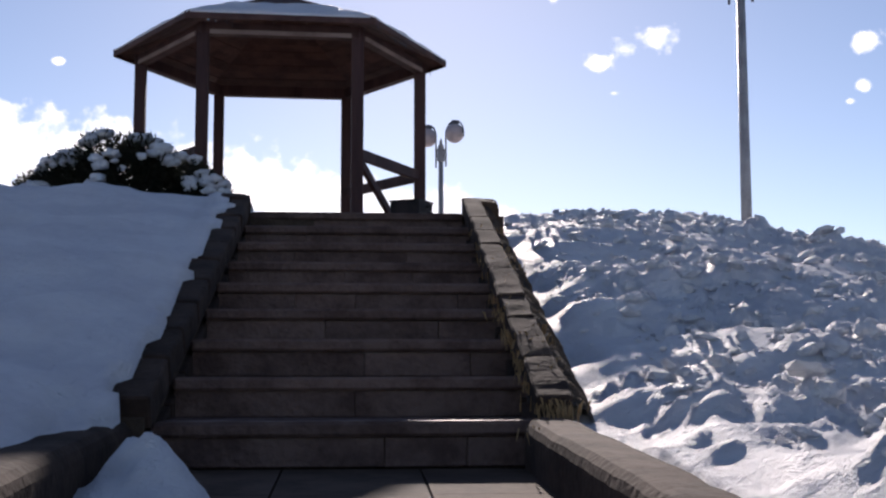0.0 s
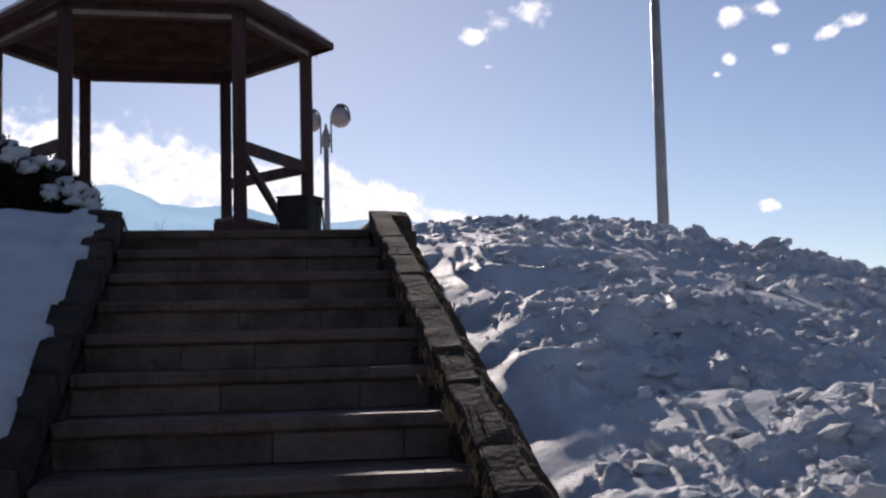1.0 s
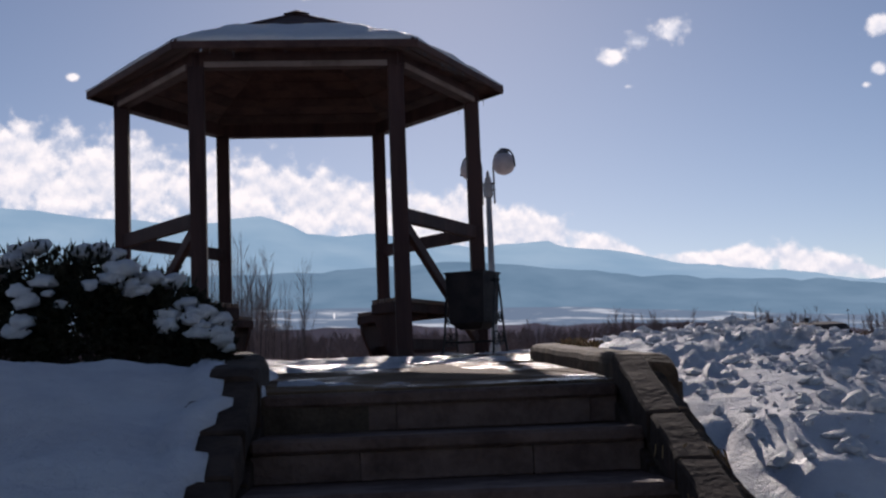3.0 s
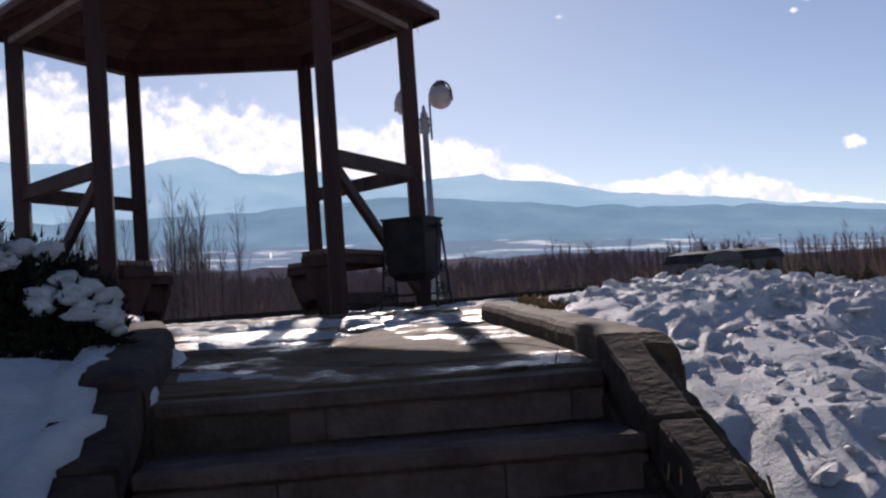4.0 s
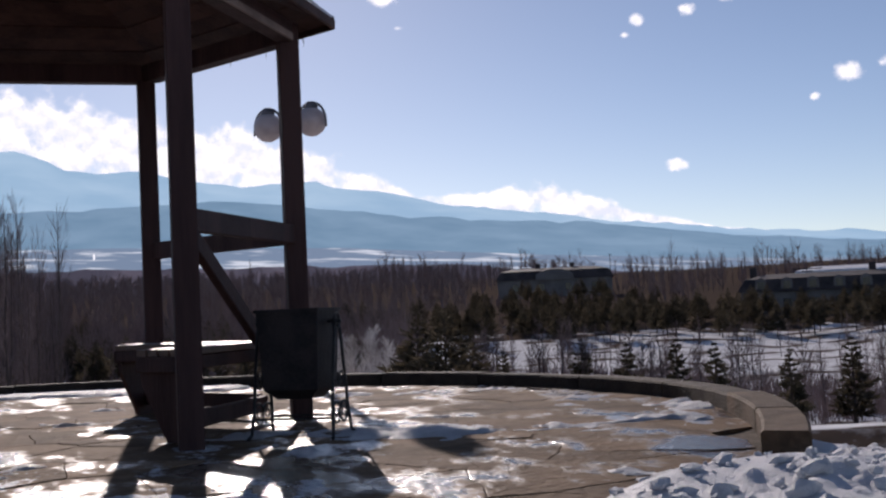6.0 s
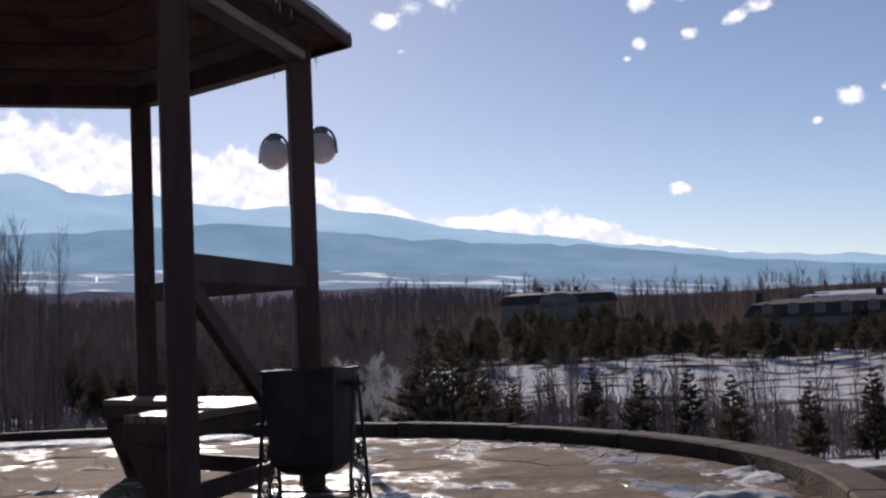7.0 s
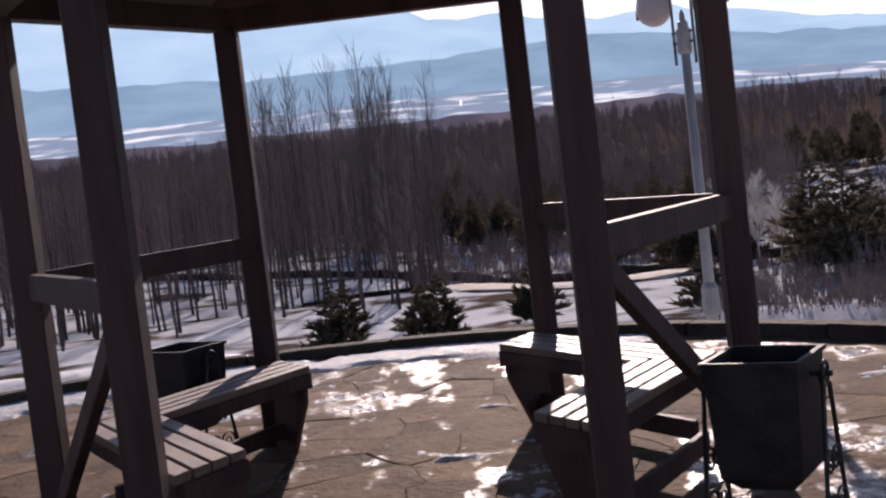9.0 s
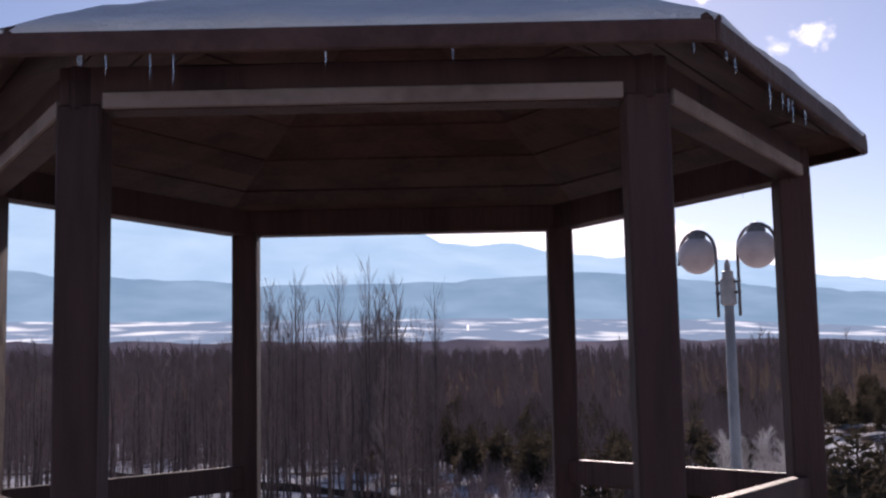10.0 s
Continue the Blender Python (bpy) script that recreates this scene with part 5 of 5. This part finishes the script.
# tall poplars


def poplar(seed, height):
    """Several stems rising close together, with long thin upswept twigs."""
    rnd = random.Random(seed)
    own = thing("poplar", "tall leafless poplar with thin upswept branches", "tree", None, "tall poplars")
    bm = bmesh.new()
    tube(bm, [(0, 0, -0.4), (0.05, 0.02, height * 0.2), (0.0, 0.05, height * 0.5), (0.03, 0.0, height * 0.97)], [0.13, 0.10, 0.06, 0.008], 7)
    part("trunk", bm, BARK, own)
    vs, fs = [], []
    def strand(p, q, w):
        d = (q - p).normalized()
        a = d.orthogonal().normalized()
        b = d.cross(a)
        k = len(vs)
        vs.extend([p + a * w, p - a * w * 0.5 + b * w * 0.86, p - a * w * 0.5 - b * w * 0.86, q])
        fs.extend([(k, k + 1, k + 3), (k + 1, k + 2, k + 3), (k + 2, k, k + 3)])
    for i in range(46):
        f = 0.12 + 0.8 * (i + rnd.random()) / 46
        a = rnd.uniform(0, 6.283)
        n = height * rnd.uniform(0.16, 0.34) * (1.15 - 0.75 * f)
        out = rnd.uniform(0.25, 0.5)
        p = Vector((0, 0, height * f))
        d = Vector((math.cos(a) * out, math.sin(a) * out, 1.0)).normalized()
        q = p + d * n
        strand(p, q, 0.018 * (1.2 - f))
        for _ in range(14):
            u = rnd.uniform(0.15, 0.95)
            e = (d + Vector((rnd.gauss(0, 0.22), rnd.gauss(0, 0.22), 0.3))).normalized()
            b = p.lerp(q, u)
            strand(b, b + e * n * rnd.uniform(0.25, 0.6), 0.0075)
    part("crown", mesh_of("crown", vs, fs, TWIG), TWIG, own)
    return own


tall = [poplar(50 + i, 15.8) for i in range(4)]
places = [(-5.6, 96), (-4.6, 101), (-6.7, 98), (-7.6, 104), (-8.8, 108), (-9.7, 112), (-10.6, 110), (-3.3, 118), (-11.6, 121), (-2.5, 130)]
places += [(-5.0 + rt.gauss(0, 0.9), rt.uniform(93, 112)) for _ in range(14)] + [(rt.uniform(-11, -4), rt.uniform(96, 122)) for _ in range(12)]
scatter(tall, places, rt, 0.74, 1.04)
# pines
shrub = [conifer("pine", "small bushy dark green pine growing through the snow", 70 + i, 2.0, 0.85, Matrix.Identity(4), "small pines", 1.5) for i in range(2)]
scatter(shrub, [(-7.2, 33), (-3.9, 33), (-3.1, 34.5), (1.25, 34), (8.8, 33), (-7.9, 35)], rt, 0.8, 1.0)
spruce = [conifer("spruce", "small pointed dark spruce on the snow slope", 80 + i, 2.4, 0.6, Matrix.Identity(4), "small spruces", 1.4) for i in range(2)]
scatter(spruce, [(27.6, 36), (30.9, 37), (23.4, 41), (17.6, 43), (21.2, 46), (33.5, 39), (25.6, 45)], rt, 0.95, 1.3)
big = [conifer("pine", "broad dark pine with open crown", 90 + i, 5.2, 1.9, Matrix.Identity(4), "broad pines", 1.3) for i in range(3)]
scatter(big, [(14.9, 42), (13.6, 44), (16.0, 45), (7.6, 58), (4.4, 64), (9.0, 56), (1.5, 78), (2.6, 82), (-1.0, 85), (5.6, 70), (10.6, 60)], rt, 0.65, 0.82)
wood = [conifer("pine", "dark pine at the edge of the snow field", 100 + i, 8.0, 2.5, Matrix.Identity(4), "pines beyond the field", 0.9, 0.25) for i in range(3)]
line = [(rt.uniform(7, 36), rt.uniform(122, 165)) for _ in range(170)] + [(rt.uniform(-6, 9), rt.uniform(80, 150)) for _ in range(105)]
line += [(rt.uniform(15, 24), rt.uniform(160, 245)) for _ in range(45)]
scatter(wood, line, rt, 0.36, 0.56)
# leafless shrubs on the slope
thick = [bare_tree("shrub", "leafless many-stemmed shrub on the snow slope", 120 + i, 3.4, 0.32, 26, 9, 0.035, Matrix.Identity(4), "bare shrubs") for i in range(3)]
scatter(thick, [(rt.uniform(15, 35), rt.uniform(43, 62)) for _ in range(46)] + [(rt.uniform(-14, 12), rt.uniform(58, 90)) for _ in range(40)] + [(rt.uniform(10, 36), rt.uniform(62, 105)) for _ in range(44)], rt, 0.7, 1.15)
pale = bare_tree("birch", "pale frosted birch glittering against the light", 140, 4.2, 0.36, 56, 26, 0.035, Matrix.Identity(4), "frosted birches")
for o in pale.children:
    o.data.materials[0] = BIRCH
scatter([pale], [(11.3, 52), (10.4, 55), (12.2, 54), (9.8, 53)], rt, 0.8, 1.0)


def far_woods():
    """The leafless wood that fills the valley."""
    rnd = random.Random(77)
    vs, fs = [], []
    for _ in range(5200):
        az = rnd.uniform(-40, 46)
        d = 120 + 560 * rnd.random() ** 1.25
        if az > 6 and d < 165 or az > 26 and d < 215 or az > 20 and d > 320 or az > 15 and d > 480:
            continue
        x, y, z = spot(az, d)
        h = rnd.uniform(6.0, 9.5) * (0.8 if d < 180 else 1.0) * (0.75 if az > 6 and d < 260 else 1.0)
        if 15.5 < az < 23 and d < 280:
            h *= 0.33
        if az < -3:
            h *= 1.25
        if rnd.random() < 0.02:
            h *= 1.35
        if (10.8 < az < 15.4 or 17.0 < az < 18.4) and 300 < d < 480 and rnd.random() < 0.3:
            h *= 1.5
        k = len(vs)
        w = 0.05 + d * 0.00012
        vs.extend([(x - w, y, z - 1), (x + w, y, z - 1), (x, y, z + h * 0.85)])
        fs.append((k, k + 1, k + 2))
        for _ in range(34):
            t = rnd.uniform(0.12, 0.85)
            a, n = rnd.uniform(0, 6.28), h * rnd.uniform(0.15, 0.42) * (1.1 - 0.7 * t)
            bx, bz = x + rnd.uniform(-0.1, 0.1), z + h * t
            k = len(vs)
            ww = 0.014 + d * 0.00011
            ex, ey, ez = bx + math.cos(a) * n * 0.6, y + math.sin(a) * n * 0.6, bz + n * 1.1
            vs.extend([(bx - ww, y, bz), (bx + ww, y, bz + ww), (ex, ey, ez)])
            fs.append((k, k + 1, k + 2))
    return tagged(new("woods", mesh_of("woods", vs, fs, TWIG)), "leafless brown wood filling the valley", "woods", kind="stuff")


far_woods()


def undergrowth():
    """Leafless scrub and saplings on the slope below the terrace."""
    rnd = random.Random(91)
    vs, fs = [], []
    for n in range(1200, 4750):
        if n < 2500:
            az, d, h = rnd.uniform(-30, 13), 92 + 60 * rnd.random(), rnd.uniform(3.0, 6.5)
        elif n < 2900:
            az, d, h = rnd.uniform(-4, 16), 62 + 22 * rnd.random(), rnd.uniform(0.8, 2.4)
        else:
            az, d, h = rnd.uniform(13, 38), 38 + 26 * rnd.random(), rnd.uniform(0.8, 2.2)
        if 3500 < n <= 4300:
            continue
        if n > 4300:
            az, d, h = rnd.uniform(8.5, 26), 24 + 24 * rnd.random(), rnd.uniform(0.4, 1.3)
        x, y, z = spot(az, d)
        for _ in range(22):
            a, t = rnd.uniform(0, 6.28), rnd.uniform(0, 0.6)
            m = h * rnd.uniform(0.25, 0.6)
            lean = rnd.uniform(0.1, 0.5)
            k = len(vs)
            w = 0.007 + 0.0002 * d
            bx, by, bz = x + rnd.gauss(0, 0.12 * h), y + rnd.gauss(0, 0.12 * h), z + h * t * 0.8 - 0.1
            vs.extend([(bx - w, by, bz), (bx + w, by, bz), (bx + math.cos(a) * m * lean, by + math.sin(a) * m * lean, bz + m)])
            fs.append((k, k + 1, k + 2))
    return tagged(new("scrub", mesh_of("scrub", vs, fs, TWIG)), "leafless brown scrub on the snowy slope", "scrub", kind="stuff")


undergrowth()

# ---- road bank ----
bank = []
for i in range(60):
    az = -20 + 33 * i / 59
    d = table(az, [-20, -10, 0, 8, 20], [100, 84, 66, 60, 58])
    x, y, z = spot(az, d)
    bank.append((x, y, z))
vs, fs = [], []
for x, y, z in bank:
    vs.extend([(x, y - 0.4, z - 0.3), (x, y - 0.25, z + 0.42 + 0.06 * noise.noise(Vector((x, y, 0)))), (x, y + 0.2, z + 0.42), (x, y + 0.4, z - 0.3)])
for i in range(len(bank) - 1):
    for k in range(3):
        fs.append((i * 4 + k, i * 4 + k + 1, i * 4 + 5 + k, i * 4 + 4 + k))
tagged(new("wall", mesh_of("wall", vs, fs, RIMSTONE)), "long low dark stone wall beside the track", "wall", kind="structure")
vs, fs = [], []
TRACK = mat("track_slush", (0.12, 0.09, 0.065), (0.30, 0.25, 0.21), 1.2, 0.8, 0.5, 12)
for i in range(40):
    u = i / 39
    az, d = -9 + 22 * u, 62 - 14 * smooth01(u * 1.5) + 4 * u
    for o in (-2.0, 0, 2.0):
        x, y, z = spot(az, d + o)
        vs.append((x, y, z + 0.2))
for i in range(39):
    for k in range(2):
        fs.append((i * 3 + k, i * 3 + k + 1, i * 3 + 4 + k, i * 3 + 3 + k))
tagged(new("road", mesh_of("road", vs, fs, TRACK)), "slushy brown vehicle track across the snow", "road", kind="structure")

# ---- houses ----


def build_house(az, d, wide, bays, label, dome):
    x, y, _ = spot(az, d)
    z = ground_z(x, y)
    h = thing("house", label, "house", pose(x, y, z, 0, 0, -bearing(az)), "houses in the trees")
    H, D, top = dome["wall"], 12.0, dome["roof"]
    bm = bmesh.new()
    box(bm, (wide, D, H + 3), Matrix.Translation((0, 0, (H - 3) / 2)), 0.05)
    part("wall", bm, WALLP, h)
    bm = bmesh.new()
    lo = [bm.verts.new((sx * (wide / 2 + 0.5), sy * (D / 2 + 0.5), H)) for sx, sy in ((-1, -1), (1, -1), (1, 1), (-1, 1))]
    mid = [bm.verts.new((sx * (wide / 2 - 0.6), sy * (D / 2 - 0.6), H + top)) for sx, sy in ((-1, -1), (1, -1), (1, 1), (-1, 1))]
    hi = [bm.verts.new((sx * (wide / 2 - 3), 0.3 * sy, H + top + 0.7)) for sx, sy in ((-1, -1), (1, -1), (1, 1), (-1, 1))]
    for p, q in ((lo, mid), (mid, hi)):
        for i in range(4):
            bm.faces.new((p[i], p[(i + 1) % 4], q[(i + 1) % 4], q[i]))
    bm.faces.new(hi)
    bm.faces.new(lo[::-1])
    roof = part("roof", bm, SLATE, h, "dark mansard roof")
    for cx in dome["chimneys"]:
        bm = bmesh.new()
        box(bm, (0.9, 0.9, 1.6), Matrix.Translation((cx, 0.5, H + top + 0.9)), 0.03)
        part("chimney", bm, SLATE, roof)
    for i in range(bays):
        cx = (i + 0.5) / bays * (wide - 2) - (wide - 2) / 2
        if dome["dormers"]:
            bm = bmesh.new()
            outline = [(-0.75, 0), (0.75, 0)] + [(0.75 * math.cos(a), 1.1 + 0.6 * math.sin(a)) for a in (0, 0.52, 1.05, 1.57, 2.09, 2.62, 3.14)]
            f = [bm.verts.new((cx + u, -D / 2 - 0.25, H + 0.15 + v)) for u, v in outline]
            g = [bm.verts.new((cx + u, -D / 2 + 1.3, H + 0.15 + v)) for u, v in outline]
            bm.faces.new(f)
            bm.faces.new(g[::-1])
            for k in range(len(f)):
                bm.faces.new((f[k], f[(k + 1) % len(f)], g[(k + 1) % len(f)], g[k]))
            dm = part("dormer", bm, WALLP, roof, "pale arched dormer")
            bm = bmesh.new()
            box(bm, (0.9, 0.06, 1.0), Matrix.Translation((cx, -D / 2 - 0.27, H + 0.85)))
            part("window", bm, PANE, h)
        bm = bmesh.new()
        box(bm, (1.1, 0.08, 1.5), Matrix.Translation((cx, -D / 2 - 0.02, H - 1.7)))
        part("window", bm, PANE, h)
    if dome["gable"]:
        bm = bmesh.new()
        outline = [(-4, 0), (4, 0)] + [(4 * math.cos(a), 0.8 + 1.5 * math.sin(a)) for a in (0.2, 0.7, 1.2, 1.57, 1.94, 2.44, 2.94)]
        f = [bm.verts.new((u, -D / 2 - 0.7, H - 0.2 + v)) for u, v in outline]
        g = [bm.verts.new((u, -D / 2 + 0.6, H - 0.2 + v)) for u, v in outline]
        bm.faces.new(f)
        bm.faces.new(g[::-1])
        for k in range(len(f)):
            bm.faces.new((f[k], f[(k + 1) % len(f)], g[(k + 1) % len(f)], g[k]))
        part("gable", bm, WALLP, h, "pale rounded gable")
    return h


build_house(19.5, 262, 24.0, 4, "long pale house with a dark mansard roof and rounded gable", {"wall": 3.8, "roof": 1.8, "chimneys": (-3.5, 3.8), "gable": True, "dormers": False})
near_house = build_house(31.4, 172, 22.0, 6, "long pale house with a dark mansard roof and arched dormers", {"wall": 2.7, "roof": 1.7, "chimneys": (-9.6, 6.0), "gable": False, "dormers": True})
back_house = build_house(33.5, 205, 26.0, 5, "long house with a snow-covered roof behind another house", {"wall": 3.3, "roof": 1.5, "chimneys": (4.0,), "gable": False, "dormers": False})
for o in back_house.children:
    if o.name.startswith("roof"):
        o.data.materials[0] = ROOFSNOW


def build_mast(az, d, height, label, bars):
    """A thin pole with cross bars."""
    x, y, z = spot(az, d)
    own = thing("antenna", label, "antenna", pose(x, y, z, 0, 0, -bearing(az)))
    bm = bmesh.new()
    tube(bm, [(0, 0, -0.3), (0, 0, height)], [0.12, 0.06], 6)
    part("mast", bm, SLATE, own)
    for h, w in bars:
        bm = bmesh.new()
        beam(bm, Vector((-w / 2, 0, height - h)), Vector((w / 2, 0, height - h)), 0.14, 0.14)
        part("crossbar", bm, SLATE, own)
    return own


build_mast(22.0, 285, 8.4, "thin dark mast standing among the trees", ((0.3, 0.7),))
build_mast(30.6, 181, 5.3, "dark roof antenna with long horizontal bars", ((0.1, 4.2), (0.45, 1.6), (0.8, 1.2)))

# ---- distance: valley, ridges, clouds ----


def far_sheet(name, label, d0, d1, el, base, material, rows, rough, seed):
    """Land that rises away from the viewer to a skyline given as angles."""
    azs = [e[0] for e in el]
    els = [e[1] for e in el]
    vs, fs = [], []
    n = 220
    for j in range(rows + 1):
        f = j / rows
        d = d0 + (d1 - d0) * f
        for i in range(n + 1):
            az = -75 + 150 * i / n
            top = table(az, azs, els)
            low = min(base, top - 0.6)
            e = 1.02 * (low + (top - low) * f ** 0.85)
            x, y = EYE.x + d * math.sin(radians(bearing(az))), EYE.y + d * math.cos(radians(bearing(az)))
            z = EYE.z + d * math.tan(radians(e)) + 0.55 * rough * d * f * (fbm(az * 0.35, f * 3.0, seed, 6) + 0.6 * fbm(az * 1.3, f * 5.0, seed + 3, 5))
            vs.append((x, y, z))
    w = n + 1
    fs = [(j * w + i, j * w + i + 1, (j + 1) * w + i + 1, (j + 1) * w + i) for j in range(rows) for i in range(n)]
    return tagged(new(name, mesh_of(name, vs, fs, material, True)), label, "mountains", kind="structure")


# Brown-purple wood with haze mixed into its colour, glowing like the land behind.
FARWOOD = haze_glow_mat("distant_wood", (0.052, 0.050, 0.070), (0.085, 0.078, 0.104), 1.0, 0.03, (1, 0.3, 2))
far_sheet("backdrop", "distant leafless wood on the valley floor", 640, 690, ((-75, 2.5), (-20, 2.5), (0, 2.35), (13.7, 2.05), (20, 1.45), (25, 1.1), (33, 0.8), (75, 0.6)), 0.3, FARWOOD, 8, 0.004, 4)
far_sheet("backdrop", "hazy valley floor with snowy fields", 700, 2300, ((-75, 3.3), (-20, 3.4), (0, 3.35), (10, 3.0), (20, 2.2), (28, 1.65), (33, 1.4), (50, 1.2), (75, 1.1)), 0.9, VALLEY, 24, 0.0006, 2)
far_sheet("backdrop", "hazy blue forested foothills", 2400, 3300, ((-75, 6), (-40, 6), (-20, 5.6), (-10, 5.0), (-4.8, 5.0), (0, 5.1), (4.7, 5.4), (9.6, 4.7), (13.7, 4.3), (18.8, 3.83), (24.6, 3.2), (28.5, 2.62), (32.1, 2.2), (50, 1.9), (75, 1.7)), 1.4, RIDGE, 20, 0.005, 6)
far_sheet("backdrop", "pale blue snowy mountains, haze painted into their glow", 3500, 4500, ((-75, 9), (-40, 9.3), (-30, 9.3), (-21, 8.9), (-16, 8.2), (-10, 7.5), (-6, 7.45), (-4.4, 7.65), (-3.2, 7.5), (-2.2, 7.0), (0, 6.7), (3.4, 6.3), (5.4, 6.0), (8.7, 6.1), (12, 5.4), (14.7, 4.8), (18, 4.3), (25, 3.3), (35, 2.3), (75, 1.5)), 4.0, RANGE, 24, 0.007, 9)


def cloud(az, el, w, h, d=4750):
    """A cloud far off, facing the viewer; w and h in degrees."""
    vs, fs = [], []
    n, k = 16, 8
    for j in range(k + 1):
        for i in range(n + 1):
            u, v = 2 * i / n - 1, 2 * j / k - 1
            vs.append((u, v, 0.06 * noise.noise(Vector((u * 2, v * 2, az)))))
    q = n + 1
    fs = [(j * q + i, j * q + i + 1, (j + 1) * q + i + 1, (j + 1) * q + i) for j in range(k) for i in range(n)]
    ob = new("cloud", mesh_of("cloud", vs, fs, CLOUD, True))
    a, e = radians(bearing(az) + 0.5), radians(1.02 * el + 0.6)
    p = EYE + Vector((math.sin(a) * math.cos(e), math.cos(a) * math.cos(e), math.sin(e))) * d
    m = look(p, EYE)
    s = d * math.tan(radians(0.5))
    ob.matrix_basis = m @ pose(0, 0, 0, 0, 180, 0) @ Matrix.Diagonal((w * s, h * s, s, 1))
    return tagged(ob, "white glowing cloud with light and shade painted in", "cloud", "clouds", kind="structure")


def cloud_bank():
    """The long bank that lies on the mountains."""
    n, k, d = 240, 20, 4700
    vs, uv = [], []
    for j in range(k + 1):
        for i in range(n + 1):
            az = -60 + 90 * i / n
            top = table(az, [-60, -13, -7, -5.4, -2, 2, 5.2, 8, 10, 11.4, 13.5, 15.5, 18, 20.5, 22, 24, 27, 30], [14.8, 14.0, 12.8, 12.4, 11.6, 10.7, 9.9, 8.7, 7.8, 7.2, 5.8, 5.9, 6.4, 5.9, 5.0, 4.2, 3.2, 2.8])
            low = table(az, [-60, -16, -6, 0, 5, 12, 15, 18, 24, 30], [8.0, 7.2, 6.7, 6.0, 5.4, 4.7, 4.3, 3.9, 3.2, 2.6])
            e = radians(1.02 * (low + (top - low) * j / k))
            a = radians(bearing(az))
            vs.append(EYE + Vector((math.sin(a) * math.cos(e), math.cos(a) * math.cos(e), math.sin(e))) * d)
            uv.append((i / n, j / k))
    w = n + 1
    fs = [(j * w + i, j * w + i + 1, (j + 1) * w + i + 1, (j + 1) * w + i) for j in range(k) for i in range(n)]
    me = mesh_of("cloud", vs, fs, BANK, True)
    layer = me.uv_layers.new(name="height")
    for lp in me.loops:
        layer.data[lp.index].uv = uv[lp.vertex_index]
    return tagged(new("cloud", me), "long white bank of cloud lying on the mountains", "cloud", "clouds", kind="structure")


cloud_bank()
for row in ((11.9, 13.8, 3.4, 2.0), (13.0, 14.2, 3.4, 1.9), (14.2, 14.5, 4.4, 2.6), (9.6, 16.7, 1.7, 1.3), (-2.2, 17.3, 2.6, 1.6), (23.4, 13.9, 3.0, 1.8), (24.6, 14.2, 3.2, 2.0), (25.4, 12.3, 1.8, 1.3), (27.4, 12.9, 2.4, 1.6), (23.1, 12.0, 1.5, 1.0), (22.5, 11.4, 1.2, 0.8), (28.5, 13.2, 2.6, 1.5),
            (32.0, 9.0, 3.0, 1.7), (33.4, 9.2, 2.6, 1.3), (24.6, 5.5, 2.4, 1.2), (12.3, 12.3, 1.6, 0.7), (-12.6, 13.3, 1.4, 0.8), (30.6, 8.0, 1.0, 0.7)):
    cloud(*row)

tagged(cloud(-1.4, 2.35, 0.2, 0.62, 690), "white plume of steam over the valley", "steam")

# ---- the terrace's flagstones ----
flagstones()
